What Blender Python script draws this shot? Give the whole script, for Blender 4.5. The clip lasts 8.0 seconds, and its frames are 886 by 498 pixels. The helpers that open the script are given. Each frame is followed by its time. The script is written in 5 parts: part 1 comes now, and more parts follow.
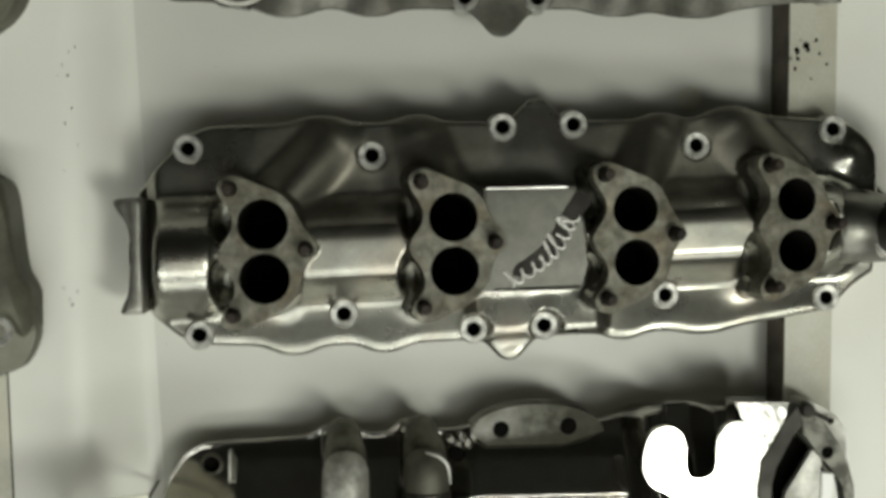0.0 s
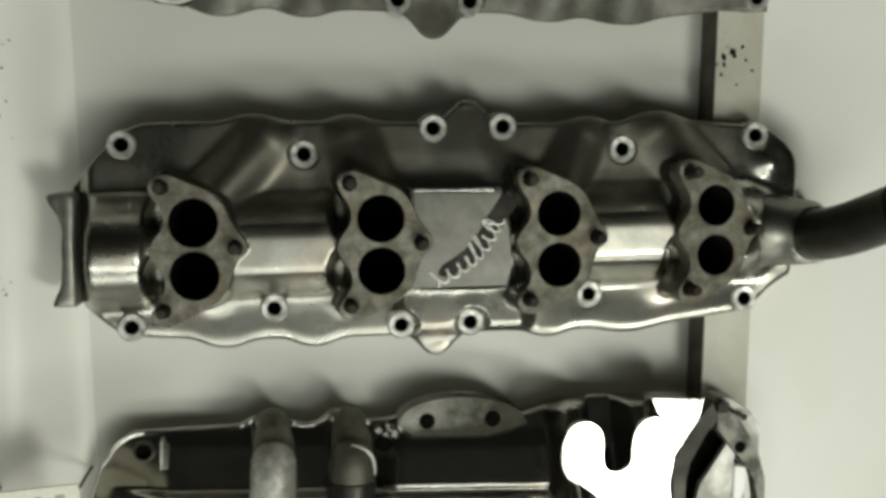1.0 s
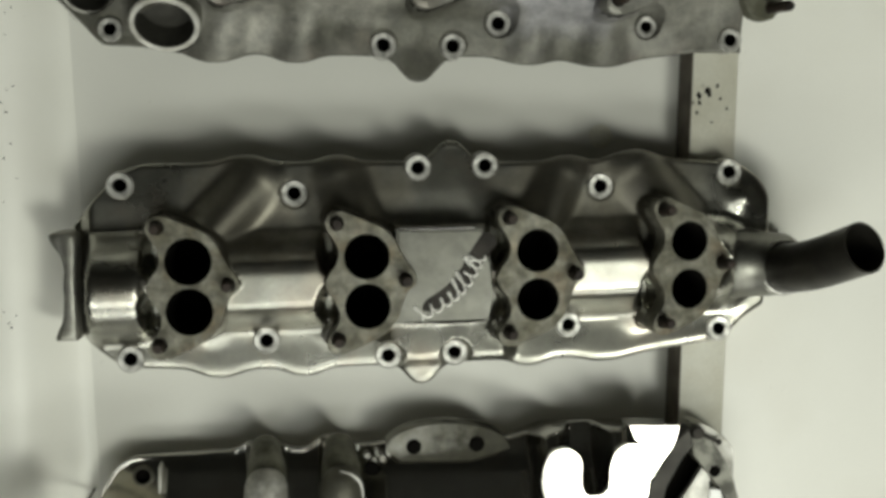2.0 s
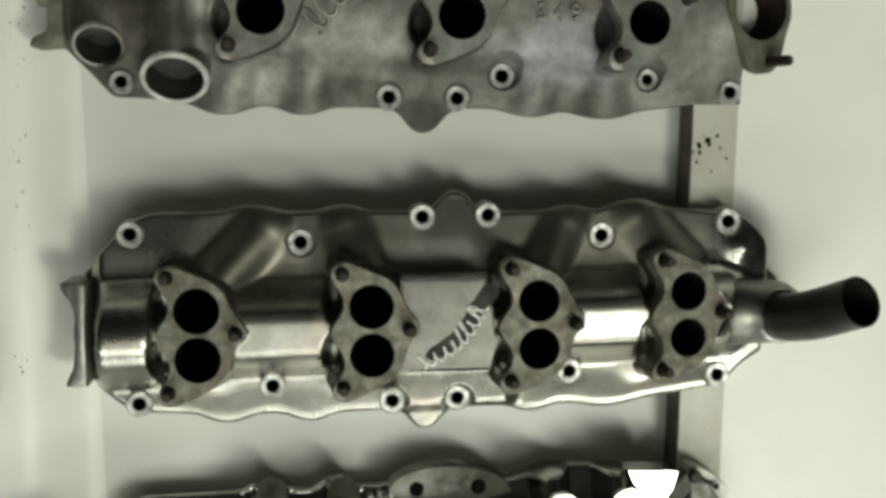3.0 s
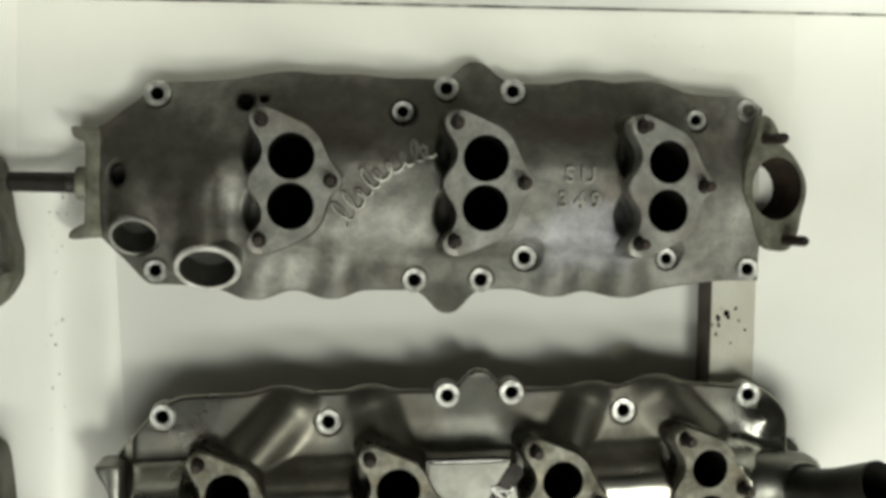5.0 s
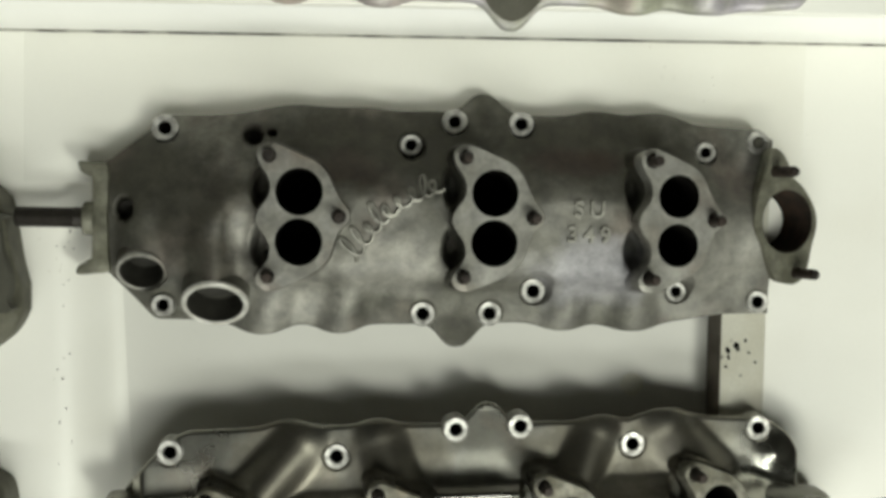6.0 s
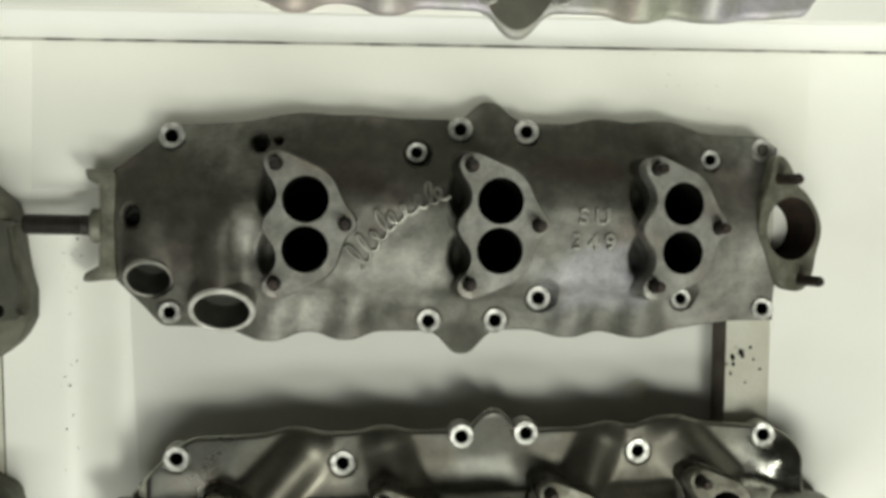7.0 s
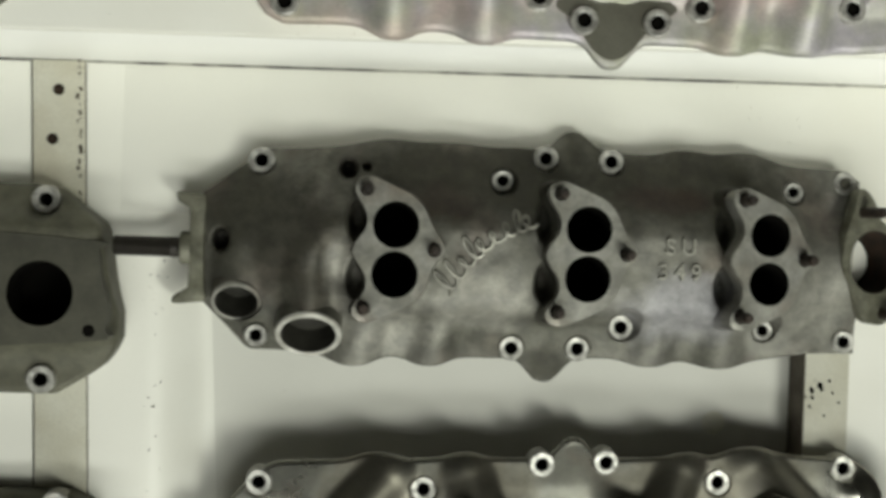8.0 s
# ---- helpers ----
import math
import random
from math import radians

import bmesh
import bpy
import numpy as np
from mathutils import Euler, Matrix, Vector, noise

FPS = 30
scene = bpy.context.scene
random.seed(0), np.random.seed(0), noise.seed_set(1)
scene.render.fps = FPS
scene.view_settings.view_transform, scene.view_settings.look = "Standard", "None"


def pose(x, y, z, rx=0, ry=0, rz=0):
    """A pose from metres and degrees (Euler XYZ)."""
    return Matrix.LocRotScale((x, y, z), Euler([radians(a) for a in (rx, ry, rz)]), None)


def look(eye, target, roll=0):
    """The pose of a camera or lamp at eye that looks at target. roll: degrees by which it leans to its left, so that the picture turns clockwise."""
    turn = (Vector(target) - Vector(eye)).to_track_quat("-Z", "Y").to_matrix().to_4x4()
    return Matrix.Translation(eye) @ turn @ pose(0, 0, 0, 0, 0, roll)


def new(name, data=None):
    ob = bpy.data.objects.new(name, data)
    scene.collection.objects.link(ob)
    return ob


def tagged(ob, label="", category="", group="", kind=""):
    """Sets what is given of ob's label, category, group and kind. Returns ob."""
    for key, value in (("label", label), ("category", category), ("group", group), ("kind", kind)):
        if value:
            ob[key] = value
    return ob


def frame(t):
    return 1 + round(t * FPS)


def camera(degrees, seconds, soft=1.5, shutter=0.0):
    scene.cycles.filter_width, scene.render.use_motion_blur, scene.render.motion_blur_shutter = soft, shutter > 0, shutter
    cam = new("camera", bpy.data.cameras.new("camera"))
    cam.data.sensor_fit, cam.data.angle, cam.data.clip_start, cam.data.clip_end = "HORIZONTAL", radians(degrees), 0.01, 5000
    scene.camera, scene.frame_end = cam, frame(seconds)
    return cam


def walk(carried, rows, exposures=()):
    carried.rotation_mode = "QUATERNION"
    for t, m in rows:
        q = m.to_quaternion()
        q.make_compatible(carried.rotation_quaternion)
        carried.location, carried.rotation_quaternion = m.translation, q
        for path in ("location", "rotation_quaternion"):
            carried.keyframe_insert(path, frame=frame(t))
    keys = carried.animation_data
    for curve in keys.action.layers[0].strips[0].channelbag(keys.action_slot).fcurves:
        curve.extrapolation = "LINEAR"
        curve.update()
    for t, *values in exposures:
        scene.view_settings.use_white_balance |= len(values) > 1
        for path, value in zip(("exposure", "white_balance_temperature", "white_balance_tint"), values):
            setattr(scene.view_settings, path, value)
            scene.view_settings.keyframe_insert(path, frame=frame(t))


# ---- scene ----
cam = camera(42.60, 8.0, soft=3.6, shutter=0.3)
BOLT = 0.865  # height of the machined bolt faces above the floor
BOARD = pose(0, 0, BOLT, -90, 0, 0)  # the path below is written against an upright board; this lays it flat
PATH = [
    (0, (-0.1581, -0.7918, -0.1320), (-0.0632, 0.1023, -0.1708), 0.22),
    (0.2, (-0.1635, -0.7918, -0.1381), (-0.0583, 0.1005, -0.1912), 3.10),
    (0.5, (-0.1540, -0.7943, -0.1160), (-0.0295, 0.0939, -0.1900), 2.39),
    (1, (-0.1345, -0.8120, -0.0964), (-0.0125, 0.0763, -0.1741), 1.38),
    (1.5, (-0.1226, -0.8312, -0.0789), (-0.0053, 0.0574, -0.1597), 0.94),
    (2.8, (-0.1177, -0.8602, -0.0321), (-0.0105, 0.0292, -0.1182), 1.76),
    (3, (-0.1214, -0.8594, -0.0228), (-0.0120, 0.0299, -0.1077), 1.53),
    (3.5, (-0.1244, -0.8595, -0.0019), (-0.0215, 0.0312, -0.0788), 1.31),
    (4, (-0.1256, -0.8616, 0.0219), (-0.0257, 0.0306, -0.0415), 1.17),
    (4.5, (-0.1295, -0.8640, 0.0455), (-0.0347, 0.0294, -0.0078), 1.09),
    (5, (-0.1291, -0.8733, 0.0734), (-0.0357, 0.0209, 0.0325), 1.14),
    (5.2, (-0.1300, -0.8724, 0.0826), (-0.0368, 0.0218, 0.0414), 1.01),
    (6.5, (-0.1342, -0.8664, 0.0986), (-0.0447, 0.0283, 0.0614), 1.14),
    (7, (-0.1355, -0.8707, 0.0981), (-0.0470, 0.0242, 0.0639), 1.07),
    (7.5, (-0.1395, -0.8719, 0.0954), (-0.0539, 0.0235, 0.0663), 1.00),
    (7.7, (-0.1597, -0.8689, 0.0993), (-0.0733, 0.0266, 0.0748), 1.03),
    (8, (-0.1910, -0.8702, 0.0925), (-0.1130, 0.0263, 0.0839), 2.01),
]
walk(cam, [(t, BOARD @ look(eye, target, roll)) for t, eye, target, roll in PATH],
     [(0.0, -0.46), (1.5, -0.43), (3.5, -0.19), (5.0, 0.04), (6.5, 0.06), (8.0, -0.04)])

# ---------------------------------------------------------------- light
world = bpy.data.worlds.new("room_air")
scene.world = world
world.use_nodes = True
world.node_tree.nodes["Background"].inputs[0].default_value = (0.85, 0.9, 0.8, 1)
world.node_tree.nodes["Background"].inputs[1].default_value = 0.012


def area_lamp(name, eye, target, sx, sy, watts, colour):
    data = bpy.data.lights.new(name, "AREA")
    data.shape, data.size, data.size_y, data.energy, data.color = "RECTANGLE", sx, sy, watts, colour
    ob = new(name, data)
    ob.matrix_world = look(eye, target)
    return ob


area_lamp("ceiling_lamp", (0.90, -0.96, 2.95), (0.80, -0.86, 0.85), 0.34, 0.75, 27, (0.97, 1.0, 0.89))
# broad low fill added on the south side; its source is not seen
area_lamp("low_south_fill", (0.30, -3.10, 1.95), (0.0, 0.0, 0.85), 3.2, 1.5, 68, (0.98, 1.0, 0.92))
area_lamp("ceiling_lamp", (-0.30, -1.72, 2.85), (-0.05, 0.0, 0.85), 2.3, 0.42, 25, (0.97, 1.0, 0.92))
area_lamp("ceiling_lamp", (0.0, -0.88, 3.10), (0.0, -0.8801, 0.85), 1.2, 0.85, 7.8, (0.97, 1.0, 0.92))


# ---------------------------------------------------------------- materials
def material(name, colour, rough=0.5, metal=0.0, second=None, scale=30.0, grain=400.0, bump=0.1, rough_var=0.12,
             third=None, third_scale=8.0, third_amount=0.5, specks=None, detail=5.0, spec=0.5, contrast=(0.38, 0.62), mottle=None, wobble=None, fleck=(0.86, 1.08), tone_patches=(), dull=0.0):
    """Two-scale surface: broad blotches of a second colour, fine grain in relief, optional tone patches and dark
    specks.
    """
    m = bpy.data.materials.new(name)
    m.use_nodes = True
    nt = m.node_tree
    n, l = nt.nodes, nt.links
    b = n["Principled BSDF"]
    tc = n.new("ShaderNodeTexCoord")
    info = n.new("ShaderNodeObjectInfo")
    shift = n.new("ShaderNodeVectorMath")
    shift.operation = "MULTIPLY_ADD"
    l.new(info.outputs["Random"], shift.inputs[0])
    shift.inputs[1].default_value = (7.0, 5.0, 3.0)
    l.new(tc.outputs["Object"], shift.inputs[2])
    co = shift.outputs[0]

    def noise_tex(sc, det=detail, ro=0.55):
        t = n.new("ShaderNodeTexNoise")
        t.inputs["Scale"].default_value, t.inputs["Detail"].default_value, t.inputs["Roughness"].default_value = sc, det, ro
        l.new(co, t.inputs["Vector"])
        return t.outputs["Fac"]

    def ramp(fac, lo, hi):
        r = n.new("ShaderNodeMapRange")
        r.inputs["From Min"].default_value, r.inputs["From Max"].default_value = lo, hi
        l.new(fac, r.inputs["Value"])
        return r.outputs[0]

    def mix(fac, a, bb, kind="MIX"):
        x = n.new("ShaderNodeMix")
        x.data_type, x.blend_type = "RGBA", kind
        if isinstance(fac, float):
            x.inputs[0].default_value = fac
        else:
            l.new(fac, x.inputs[0])
        for sock, v in ((x.inputs[6], a), (x.inputs[7], bb)):
            if isinstance(v, tuple):
                sock.default_value = (*v, 1)
            else:
                l.new(v, sock)
        return x.outputs[2]

    out = colour
    broad = noise_tex(scale)
    if second:
        out = mix(ramp(broad, *contrast), out, second)
    if third:
        f = ramp(noise_tex(third_scale, 3.0), 0.52, 0.70)
        k = n.new("ShaderNodeMath")
        k.operation = "MULTIPLY"
        k.inputs[1].default_value = third_amount
        l.new(f, k.inputs[0])
        out = mix(k.outputs[0], out, third)
    patch_weights = []
    for sx, sy, rx, ry, tone, amount in tone_patches:  # ragged patches of dirt, rubbed metal and painted light and shade, at their place on the thing
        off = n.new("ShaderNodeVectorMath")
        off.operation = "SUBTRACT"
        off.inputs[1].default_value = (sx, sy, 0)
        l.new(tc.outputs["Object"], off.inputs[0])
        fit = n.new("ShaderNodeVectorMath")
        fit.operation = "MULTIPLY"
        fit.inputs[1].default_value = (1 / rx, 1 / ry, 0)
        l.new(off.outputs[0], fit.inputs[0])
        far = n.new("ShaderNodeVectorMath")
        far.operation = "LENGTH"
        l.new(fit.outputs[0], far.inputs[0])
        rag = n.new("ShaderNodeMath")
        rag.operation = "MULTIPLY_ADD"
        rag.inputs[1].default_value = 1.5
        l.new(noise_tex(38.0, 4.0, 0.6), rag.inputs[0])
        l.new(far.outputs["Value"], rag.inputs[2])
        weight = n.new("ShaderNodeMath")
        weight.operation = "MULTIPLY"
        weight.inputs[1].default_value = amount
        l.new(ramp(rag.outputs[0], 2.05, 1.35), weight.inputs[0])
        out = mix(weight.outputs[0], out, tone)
        patch_weights.append(weight.outputs[0])
    fine = noise_tex(grain, 3.0, 0.6)
    g = mix(ramp(fine, 0.3, 0.7), (fleck[0],) * 3, (fleck[1],) * 3)
    out = mix(1.0, out, g, "MULTIPLY")
    if mottle:  # cloudy lights and darks of a few millimetres
        sc, lo, hi = mottle
        out = mix(1.0, out, mix(ramp(noise_tex(sc, 6.0, 0.62), 0.34, 0.68), (lo, lo, lo), (hi, hi, hi * 0.97)), "MULTIPLY")
    if specks:
        sc, thr, col = specks
        v = n.new("ShaderNodeTexVoronoi")
        v.inputs["Scale"].default_value = sc
        l.new(co, v.inputs["Vector"])
        near = ramp(v.outputs["Distance"], thr, thr * 0.55)
        patch = ramp(noise_tex(6.0, 2.0), 0.56, 0.66)
        k = n.new("ShaderNodeMath")
        k.operation = "MULTIPLY"
        l.new(near, k.inputs[0])
        l.new(patch, k.inputs[1])
        out = mix(k.outputs[0], out, col)
    if isinstance(out, tuple):
        b.inputs["Base Color"].default_value = (*out, 1)
    else:
        l.new(out, b.inputs["Base Color"])
    r = n.new("ShaderNodeMapRange")
    r.inputs["To Min"].default_value, r.inputs["To Max"].default_value = max(0.02, rough - rough_var), min(1.0, rough + rough_var)
    r.inputs["From Min"].default_value, r.inputs["From Max"].default_value = 0.3, 0.7
    l.new(broad, r.inputs["Value"])
    gloss = r.outputs[0]
    for patch_weight in patch_weights if dull else ():  # the patches also take shine away
        add = n.new("ShaderNodeMath")
        add.operation = "MULTIPLY_ADD"
        add.inputs[1].default_value = dull
        l.new(patch_weight, add.inputs[0])
        l.new(gloss, add.inputs[2])
        gloss = add.outputs[0]
    l.new(gloss, b.inputs["Roughness"])
    b.inputs["Metallic"].default_value = metal
    b.inputs["Specular IOR Level"].default_value = spec
    bp = n.new("ShaderNodeBump")
    bp.inputs["Strength"].default_value, bp.inputs["Distance"].default_value = bump, 0.002
    l.new(fine, bp.inputs["Height"])
    if wobble:  # slow unevenness of a surface worked by hand
        bw = n.new("ShaderNodeBump")
        bw.inputs["Strength"].default_value, bw.inputs["Distance"].default_value = 1.0, wobble[1]
        l.new(noise_tex(wobble[0], 2.0, 0.5), bw.inputs["Height"])
        l.new(bw.outputs[0], bp.inputs["Normal"])
    l.new(bp.outputs[0], b.inputs["Normal"])
    return m


M_PANEL = material("white_board_paint", (0.87, 0.865, 0.795), 0.42, 0, (0.84, 0.83, 0.76), 3.0, 900, 0.04, 0.06,
                   third=(0.60, 0.56, 0.44), third_scale=5.0, third_amount=0.18, specks=(130, 0.07, (0.25, 0.21, 0.15)), fleck=(0.98, 1.01))
# greyer than the raised boards: the shade between castings is put into this paint
M_SHADED_BOARD = material("shaded_white_paint", (0.78, 0.775, 0.715), 0.42, 0, (0.74, 0.735, 0.675), 3.0, 900, 0.02, 0.06, specks=(130, 0.06, (0.25, 0.21, 0.15)), fleck=(0.98, 1.01))
# whiter than the other boards: the light on the riser is painted in
M_WHITE = material("lit_board_white", (0.94, 0.94, 0.90), 0.35, 0, (0.92, 0.92, 0.87), 3.0, 900, 0.02, 0.05, fleck=(0.98, 1.01))
M_STRIP = material("worn_strip_paint", (0.66, 0.65, 0.56), 0.5, 0, (0.56, 0.54, 0.44), 14, 700, 0.12, 0.08,
                   third=(0.45, 0.38, 0.26), third_scale=20, third_amount=0.25, specks=(90, 0.2, (0.05, 0.04, 0.03)))
# dark tone holds the shade on the strips' sides; also wood in the chips
M_WOOD = material("wood_and_side_shade", (0.115, 0.095, 0.07), 0.7, 0, (0.07, 0.056, 0.042), 40, 500, 0.2)
OLIVE_FILM_SHADE, BROWN_FILM, RUBBED_LIT, BLUISH = (0.040, 0.038, 0.027), (0.042, 0.029, 0.022), (0.30, 0.293, 0.262), (0.30, 0.295, 0.31)
# Olive tone also paints the far slope's shade; rubbed patches also paint lit slopes.
M_CAST = material("cast_aluminium", (0.172, 0.168, 0.148), 0.58, 0.42, (0.088, 0.086, 0.070), 14, 420, 0.16, 0.06,
                  third=(0.135, 0.105, 0.090), third_scale=15, third_amount=0.6, mottle=(75, 0.76, 1.28), wobble=(70, 0.0007),
                  tone_patches=((-0.215, 0.020, 0.060, 0.050, OLIVE_FILM_SHADE, 0.75), (-0.060, 0.060, 0.110, 0.034, OLIVE_FILM_SHADE, 0.95), (0.100, 0.060, 0.095, 0.032, OLIVE_FILM_SHADE, 0.95),
                          (0.085, 0.046, 0.042, 0.012, BROWN_FILM, 0.8), (-0.090, 0.040, 0.030, 0.014, BROWN_FILM, 0.6), (-0.185, -0.030, 0.022, 0.030, OLIVE_FILM_SHADE, 0.6),
                          (-0.060, -0.034, 0.048, 0.022, RUBBED_LIT, 0.75), (0.098, -0.036, 0.046, 0.026, BLUISH, 0.8), (0.205, -0.025, 0.024, 0.032, RUBBED_LIT, 0.7),
                          (-0.122, -0.060, 0.030, 0.016, RUBBED_LIT, 0.6), (-0.164, -0.012, 0.012, 0.018, RUBBED_LIT, 0.8), (0.076, 0.008, 0.030, 0.018, RUBBED_LIT, 0.4), (-0.003, -0.082, 0.016, 0.014, OLIVE_FILM_SHADE, 0.7)))
M_CAST_DARK = material("dull_cast_aluminium", (0.21, 0.205, 0.165), 0.5, 0.8, (0.13, 0.125, 0.10), 18, 800, 0.25, 0.1,
                       third=(0.24, 0.23, 0.2), third_scale=14, third_amount=0.5)
# Dull dark patches on the runners also stand for shade in their hollows.
M_POLISH = material("polished_aluminium", (0.41, 0.405, 0.366), 0.29, 1.0, (0.32, 0.315, 0.28), 26, 1200, 0.015, 0.05,
                    third=(0.42, 0.37, 0.31), third_scale=22, third_amount=0.6, mottle=(60, 0.88, 1.10), wobble=(28, 0.0005), dull=0.22,
                    tone_patches=tuple((x, y, 0.044, 0.038, (0.20, 0.188, 0.155), 0.9) for x, y in ((-0.143, 0.044), (-0.063, 0.046), (0.090, 0.052), (0.168, 0.056))))
M_MIRROR = material("buffed_aluminium", (0.50, 0.49, 0.46), 0.16, 1.0, (0.38, 0.37, 0.34), 30, 1200, 0.01, 0.04,
                    third=(0.40, 0.36, 0.30), third_scale=25, third_amount=0.5, wobble=(40, 0.0006))
M_PAD = material("stained_pad_face", (0.225, 0.217, 0.18), 0.55, 0.5, (0.125, 0.118, 0.088), 70, 900, 0.25, 0.1,
                 third=(0.20, 0.145, 0.085), third_scale=45, third_amount=0.4, mottle=(150, 0.7, 1.35), wobble=(160, 0.0004))
M_PAD_CAST = material("machined_pad_face", (0.31, 0.305, 0.28), 0.5, 0.6, (0.22, 0.215, 0.19), 42, 420, 0.08, 0.08,
                      third=(0.19, 0.15, 0.12), third_scale=24, third_amount=0.6, mottle=(85, 0.76, 1.18), wobble=(120, 0.0002))
M_RIM = material("dull_machined_rim", (0.60, 0.59, 0.55), 0.5, 0.35, (0.38, 0.37, 0.33), 60, 600, 0.1, 0.08, mottle=(110, 0.85, 1.12))
M_TINTED = material("tarnished_aluminium", (0.50, 0.47, 0.51), 0.58, 0.42, (0.41, 0.415, 0.33), 20, 600, 0.08, 0.08,
                    third=(0.58, 0.44, 0.43), third_scale=11, third_amount=0.8, mottle=(70, 0.85, 1.12))
M_OLIVE = material("dark_olive_pad_face", (0.070, 0.068, 0.050), 0.65, 0.15, (0.048, 0.047, 0.034), 25, 500, 0.15, 0.08, mottle=(90, 0.85, 1.12))
M_OLIVE_CAST = material("olive_tarnished_casting", (0.115, 0.112, 0.082), 0.6, 0.3, (0.080, 0.078, 0.056), 22, 500, 0.2, 0.08, mottle=(90, 0.82, 1.2))
M_BRUSHED = material("brushed_aluminium", (0.20, 0.198, 0.178), 0.40, 1.0, (0.16, 0.158, 0.14), 40, 1200, 0.04, 0.06, mottle=(70, 0.88, 1.1))
M_RING = material("spot_faced_metal", (0.62, 0.61, 0.57), 0.40, 0.65, (0.30, 0.295, 0.27), 150, 1500, 0.10, 0.1, contrast=(0.42, 0.60))
# near-black so holes read as shaded inside; the strip's paint chips share it
M_BORE = material("hole_shade_and_chip_black", (0.003, 0.0028, 0.0022), 0.9, 0.0, (0.005, 0.0045, 0.0035), 60, 500, 0.1, spec=0.05)
M_HOLE = material("dark_brown_hole", (0.018, 0.014, 0.011), 0.8, 0.0, (0.036, 0.024, 0.017), 80, 500, 0.2, spec=0.1)
# much darker than the casting: the shade inside the necks is in this colour
M_NECK = material("neck_shade_casting", (0.040, 0.038, 0.030), 0.7, 0.2, (0.022, 0.021, 0.016), 50, 500, 0.3)
# near-white colour paints the glint of the raised flourish
M_GLINT = material("glint_pale_metal", (0.82, 0.81, 0.76), 0.38, 0.4, (0.70, 0.69, 0.64), 80, 900, 0.05)
M_EDGE = material("pale_flange_metal", (0.40, 0.395, 0.36), 0.42, 0.8, (0.30, 0.295, 0.26), 60, 900, 0.08, mottle=(90, 0.8, 1.15))
M_STUD = material("rusty_stud", (0.034, 0.022, 0.015), 0.6, 0.3, (0.012, 0.009, 0.007), 90, 700, 0.3)
M_FLANGE = material("olive_grey_casting", (0.185, 0.182, 0.142), 0.6, 0.4, (0.10, 0.098, 0.07), 60, 500, 0.2, mottle=(90, 0.8, 1.2))
M_CAST_PALE = material("paler_cast_aluminium", (0.30, 0.295, 0.265), 0.5, 0.8, (0.20, 0.195, 0.17), 60, 500, 0.15, mottle=(110, 0.8, 1.2))
M_RUST = material("rusty_steel", (0.07, 0.045, 0.032), 0.6, 0.5, (0.035, 0.025, 0.02), 60, 700, 0.3)
M_ROD = material("dark_steel_and_recess_shade", (0.030, 0.026, 0.020), 0.5, 0.5, (0.018, 0.015, 0.012), 60, 700, 0.3)
M_JOINT_SHADE = material("joint_shade_line", (0.42, 0.41, 0.36), 0.8, 0, (0.10, 0.09, 0.075), 40, 500, 0.1, contrast=(0.44, 0.56), third=(0.05, 0.045, 0.04), third_scale=11, third_amount=0.9)
M_TUBE_PALE = material("blotchy_satin_tube", (0.62, 0.61, 0.57), 0.5, 0.35, (0.36, 0.35, 0.31), 45, 600, 0.1, 0.08, contrast=(0.44, 0.56), mottle=(110, 0.85, 1.12))
M_ARCH = material("worn_end_metal", (0.20, 0.197, 0.165), 0.5, 0.4, (0.075, 0.073, 0.06), 70, 700, 0.2, contrast=(0.42, 0.56))
# Two darker patches: over one half and along the near edge.
M_FAN = material("mottled_fan_metal", (0.42, 0.415, 0.38), 0.75, 0.0, (0.25, 0.245, 0.21), 55, 700, 0.15, spec=0.1, mottle=(110, 0.8, 1.2),
                 tone_patches=((0.062, 0.068, 0.060, 0.040, (0.055, 0.053, 0.040), 0.97), (0.014, 0.054, 0.090, 0.011, (0.05, 0.048, 0.036), 0.9)))
M_TUBE = material("dark_steel_tube", (0.045, 0.042, 0.034), 0.42, 0.6, (0.028, 0.026, 0.022), 30, 900, 0.1)
M_PAPER = material("card", (0.80, 0.79, 0.68), 0.8, 0, (0.76, 0.74, 0.62), 20, 600, 0.05)
M_INK = material("grey_ink", (0.36, 0.35, 0.29), 0.8, 0, (0.46, 0.45, 0.38), 60, 600, 0.0)
M_FLOOR = material("concrete_floor", (0.20, 0.19, 0.17), 0.7, 0, (0.15, 0.145, 0.13), 3, 60, 0.3)
M_WALL = material("room_wall_paint", (0.10, 0.10, 0.09), 0.8, 0, (0.08, 0.08, 0.07), 2, 200, 0.1)
M_CEIL = material("room_ceiling", (0.12, 0.12, 0.11), 0.9, 0, (0.10, 0.10, 0.09), 2, 200, 0.1)
M_PLINTH = material("plinth_paint", (0.62, 0.61, 0.54), 0.5, 0, (0.55, 0.54, 0.46), 3, 400, 0.05)


# ---------------------------------------------------------------- mesh helpers
def finish(bm, smooth=True, angle=35):
    bmesh.ops.recalc_face_normals(bm, faces=bm.faces)
    for f in bm.faces:
        f.smooth = smooth
    for e in bm.edges:
        if len(e.link_faces) == 2 and e.calc_face_angle(0) > radians(angle):
            e.smooth = False
    return bm


